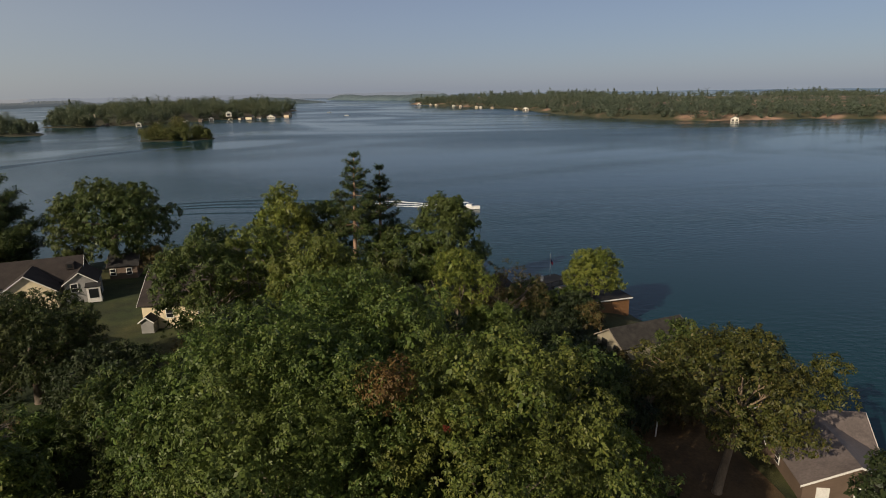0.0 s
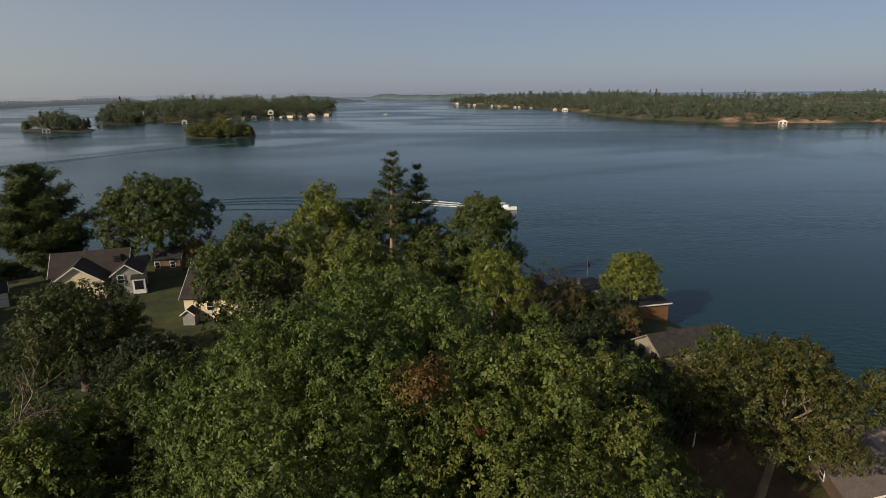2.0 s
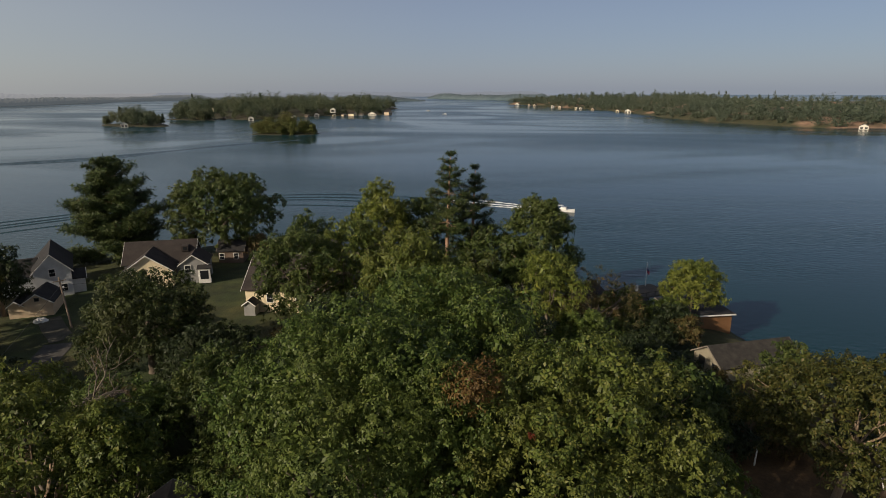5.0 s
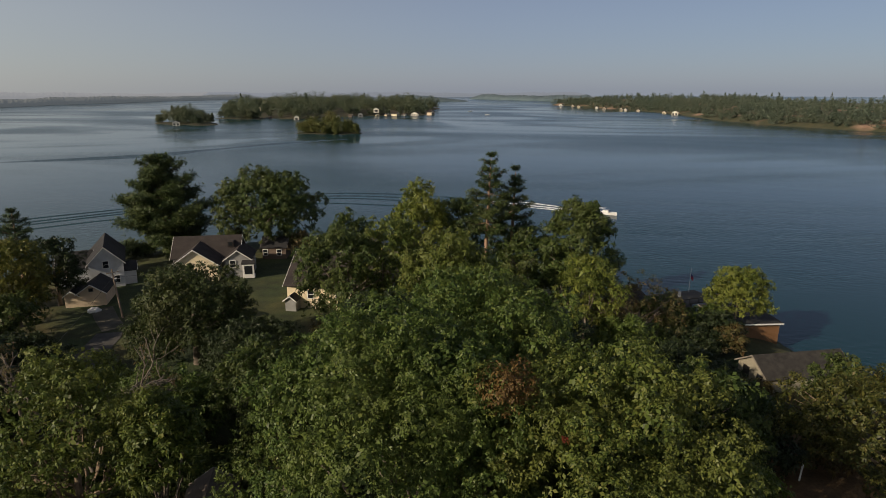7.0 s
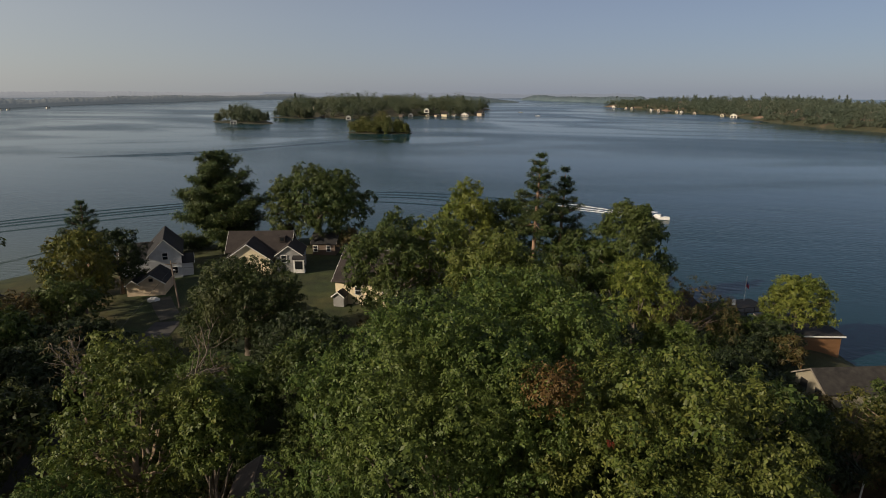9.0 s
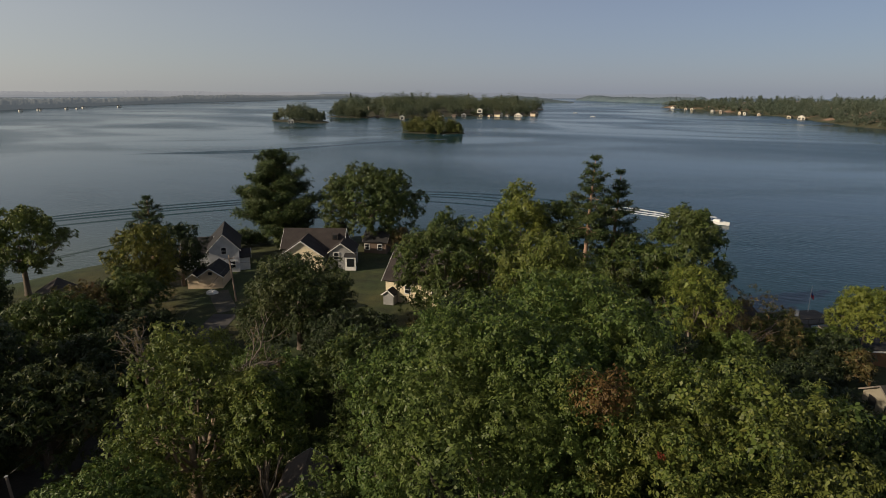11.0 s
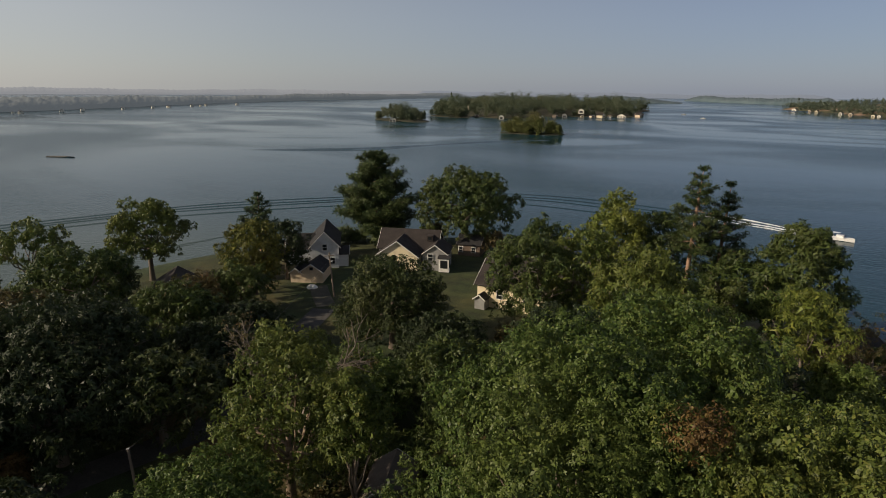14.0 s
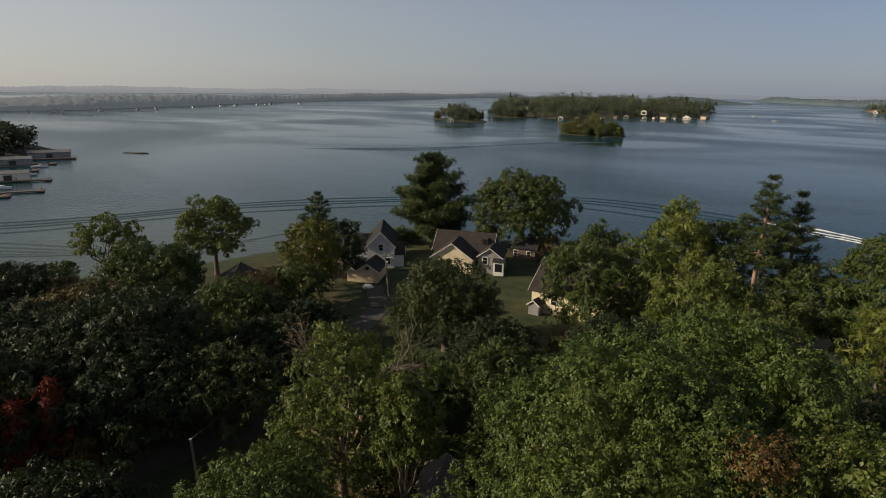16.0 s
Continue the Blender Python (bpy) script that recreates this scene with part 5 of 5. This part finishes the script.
# marina point with floating docks
MARINA = [(-400, 128), (-412, 146), (-430, 158), (-520, 160), (-640, 120), (-640, -80), (-420, -60), (-330, 20), (-345, 60), (-385, 100)]
mar_ob, mar_h = island_ground("marina_ground", MARINA, 2.5, 8.0, 5.0, M_FLOOR, "low shore of the marina point", 0.3)
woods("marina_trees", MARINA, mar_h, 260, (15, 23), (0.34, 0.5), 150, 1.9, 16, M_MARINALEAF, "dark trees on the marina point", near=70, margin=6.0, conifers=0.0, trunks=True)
for k, (dx, dy, L) in enumerate([(-370, 145, 48), (-352, 128, 34), (-294, 104, 60), (-266, 91, 40), (-262, 78, 26), (-330, 112, 36)]):
    e = thing("dock", dx, dy, 0.0, 63 + 4 * (k % 2), "dark floating dock with mooring posts", "dock", "docks of the marina")
    part("deck", box(L, 2.4, 0.5, -L / 2, 0, 0.5, 0.03), M_BROWN_SIDING, e)
    part("dock_end", box(2.6, 6.0, 0.55, -1.4, 0.6, 0.5, 0.03), M_BROWN_SIDING, e)
    for q in range(5):
        part("post", box(0.3, 0.3, 2.0, -1 - q * L / 5, 1.3, 0.9, 0.02), M_POLE, e)
for k, (dx, dy, w, d) in enumerate([(-384, 137, 20, 8), (-306, 92, 15, 8), (-362, 112, 16, 8)]):
    e = thing("boathouse", dx, dy, 0.3, 66, "%s flat-roofed boat shed on the marina" % ["long grey", "low white", "grey"][k], "boathouse", "docks of the marina")
    gable_block(e, 0, 0, w, d, -1.0, 3.2, 4.2, [M_GREY_SIDING, M_WHITE_SIDING, M_GREY_SIDING][k], M_METALROOF, "x", 0.4, M_WOOD)
    part("doorway", box(3.0, 0.1, 2.4, 0, -d / 2 - 0.03, 1.4), M_DARKTRIM, e)
e = thing("boathouse", -560, 175, 0.6, 40, "dark boathouse on a small crib out in the bay", "boathouse", "docks of the marina")
gable_block(e, 0, 0, 9, 7, -1.2, 4.0, 5.6, M_BROWN_SIDING, M_ROOF_DARK, "x", 0.4, M_WOOD)


# ---- boats ----
def boat(x, y, rz, L, label, roof=True):
    e = thing("motor_boat", x, y, 0.0, rz, label, "boat", "boats")
    bm = bmesh.new()
    rings = []
    n = 9
    for i in range(n):
        u = i / (n - 1)
        wd = L * 0.15 * (1 - max(0, (u - 0.45) / 0.55) ** 2.2) + 0.02
        zt = 0.75 + 0.45 * u * u
        rings.append([bm.verts.new(((u - 0.5) * L, s * wd * k, z)) for s, k, z in ((-1, 1.0, zt), (-1, 0.85, 0.1), (0, 0.0, -0.3 + 0.35 * u ** 3), (1, 0.85, 0.1), (1, 1.0, zt), (0, 0.0, zt - 0.15))])
    for i in range(n - 1):
        for k in range(6):
            bm.faces.new((rings[i][k], rings[i][(k + 1) % 6], rings[i + 1][(k + 1) % 6], rings[i + 1][k]))
    bm.faces.new(rings[0])
    bm.faces.new(rings[-1][::-1])
    bmesh.ops.recalc_face_normals(bm, faces=bm.faces)
    part("hull", bm, M_BOATWHITE, e)
    part("cabin", box(L * 0.24, L * 0.2, 0.8, 0.06 * L, 0, 1.2, 0.1), M_BOATWHITE, e)
    part("windscreen", box(0.06, L * 0.18, 0.5, 0.19 * L, 0, 1.45, 0.01, (0, -25, 0)), M_GLASS, e)
    if roof:
        part("canopy", box(L * 0.22, L * 0.2, 0.06, -0.1 * L, 0, 2.1, 0.02), M_BOATWHITE, e)
        for sx in (-0.19, -0.01):
            for sy in (-1, 1):
                part("post", box(0.05, 0.05, 0.9, sx * L, sy * L * 0.09, 1.65), M_METAL, e)
    part("outboard_motor", box(0.5, 0.45, 1.1, -0.53 * L, 0, 0.65, 0.08), M_DARKTRIM, e)
    return e


boat(9.0, 202.8, -23, 8.5, "white motor boat under way with a foaming wake")
boat(-155, 1010, 10, 8, "small white motor boat out in the channel")
boat(-213, 1172, 20, 8, "small white motor boat out in the channel")
for k, (bx, by) in enumerate([(-346, 118), (-318, 103), (-284, 82)]):
    boat(bx, by, 66, 7.5, "moored white motor boat at the marina dock", False)


# wakes: low swells that run out behind the boats, and churned foam
def swell(name, pts, width, hgt, mat, label, lumps=0.0, seed=1, kind="structure"):
    rng_ = np.random.default_rng(seed)
    P = [Vector((*p, 0)) for p in pts]
    S = []
    for i in range(len(P) - 1):
        p0, p1, p2, p3 = P[max(i - 1, 0)], P[i], P[i + 1], P[min(i + 2, len(P) - 1)]
        for k in range(16):
            u = k / 16
            S.append(0.5 * ((2 * p1) + (p2 - p0) * u + (2 * p0 - 5 * p1 + 4 * p2 - p3) * u * u + (3 * p1 - p0 - 3 * p2 + p3) * u ** 3))
    V, F = [], []
    n = len(S)
    prof = ((-0.5, -0.03), (-0.28, 0.45), (0, 1.0), (0.28, 0.45), (0.5, -0.03))
    for i, p in enumerate(S):
        d = (S[min(i + 1, n - 1)] - S[max(i - 1, 0)]).normalized()
        s = Vector((-d.y, d.x, 0))
        f = min(1.0, i / 10, (n - 1 - i) / 4 + 0.3)
        wob = 0.6 * math.sin(i * 0.31 + seed) * width * 0.3
        for a_, z in prof:
            q = p + s * (a_ * width * (0.5 + 0.5 * f) + wob)
            V.append((q.x, q.y, hgt * z * f * (1 + lumps * rng_.normal()) + (0.012 if z > 0 else -0.02)))
    for i in range(n - 1):
        for k in range(4):
            F.append((i * 5 + k, i * 5 + k + 1, (i + 1) * 5 + k + 1, (i + 1) * 5 + k))
    return tagged(new(name, mesh_of(name, V, F, mat, True)), label, "wake", kind=kind)


TRACK = [(-260, 20), (-215, 60), (-187, 128), (-150, 180), (-105, 219), (-60, 225), (-25, 219), (5, 206)]
for k, off in enumerate((0, 7, 13, 24)):
    swell("water_ripple", [(x * (1 - off / 400), y * (1 - off / 240)) for x, y in TRACK[:-1]], 3.0, 0.22, M_WATER, "low dark swell of an old boat wake", 0.05, 3 + k)
for k, off in enumerate((0, 5, 11)):
    swell("water_ripple", [(-330, 270), (-273 + off, 331 - off), (-248, 381 - off), (-226, 436 - off), (-190, 480)], 4.0, 0.28, M_WATER, "low dark swell of an old boat wake", 0.05, 13 + k)
for k in range(5):
    swell("water_ripple", [(-230, 5 + 7 * k), (-185 + 2 * k, 38 + 5 * k), (-158 + 3 * k, 62 + 4 * k), (-138, 92 + 6 * k)], 2.2, 0.18, M_WATER, "low swell running to the beach", 0.05, 23 + k)
swell("wake_foam", [(-38, 219.5), (-18, 214), (-4, 208.5), (4.6, 204.7)], 1.7, 0.14, M_FOAM, "white churned foam behind the motor boat", 0.5, 31)
swell("wake_foam", [(-30, 213.5), (-14, 209.0), (-2, 204.8), (5.6, 201.8)], 0.9, 0.16, M_FOAM, "white churned foam behind the motor boat", 0.6, 32)
swell("wake_foam", [(-28, 223), (-10, 215), (0, 209), (8.0, 204.8)], 0.9, 0.16, M_FOAM, "white churned foam behind the motor boat", 0.6, 33)

# floating boom out on the water
h = thing("floating_log", -375.6, 181.3, 0.05, 25, "dark floating log boom on the lake", "log")
part("log", tubes_mesh("log", [tube([(-9, 0, 0.1), (-3, 0.3, 0.2), (3, 0, 0.25), (9, -0.2, 0.1)], [0.35, 0.45, 0.45, 0.3], 8)], M_DARKTRIM), None, h)

# small things about the grounds
h = thing("tarpaulin_heap", -79.6, 80.4, gz(-79.6, 80.4), 20, "crumpled white tarpaulin heap before the garage", "tarpaulin")
bm = bmesh.new()
bmesh.ops.create_icosphere(bm, subdivisions=3, radius=1.0)
for v in bm.verts:
    v.co = Vector((v.co.x * 1.1, v.co.y * 0.8, max(-0.1, v.co.z * 0.75))) * (1 + 0.28 * noise.noise(v.co * 2.2))
part("cover", bm, M_TRIM, h)
h = thing("marker_post", 22.4, 56.6, gz(22.4, 56.6), 0, "short white marker post in the dry grass", "post")
part("post", tubes_mesh("post", [tube([(0, 0, -0.3), (0.12, 0, 2.2)], [0.09, 0.08], 8)], M_TRIM), None, h)
part("cap", box(0.2, 0.2, 0.08, 0.12, 0, 2.22, 0.02), M_TRIM, h)
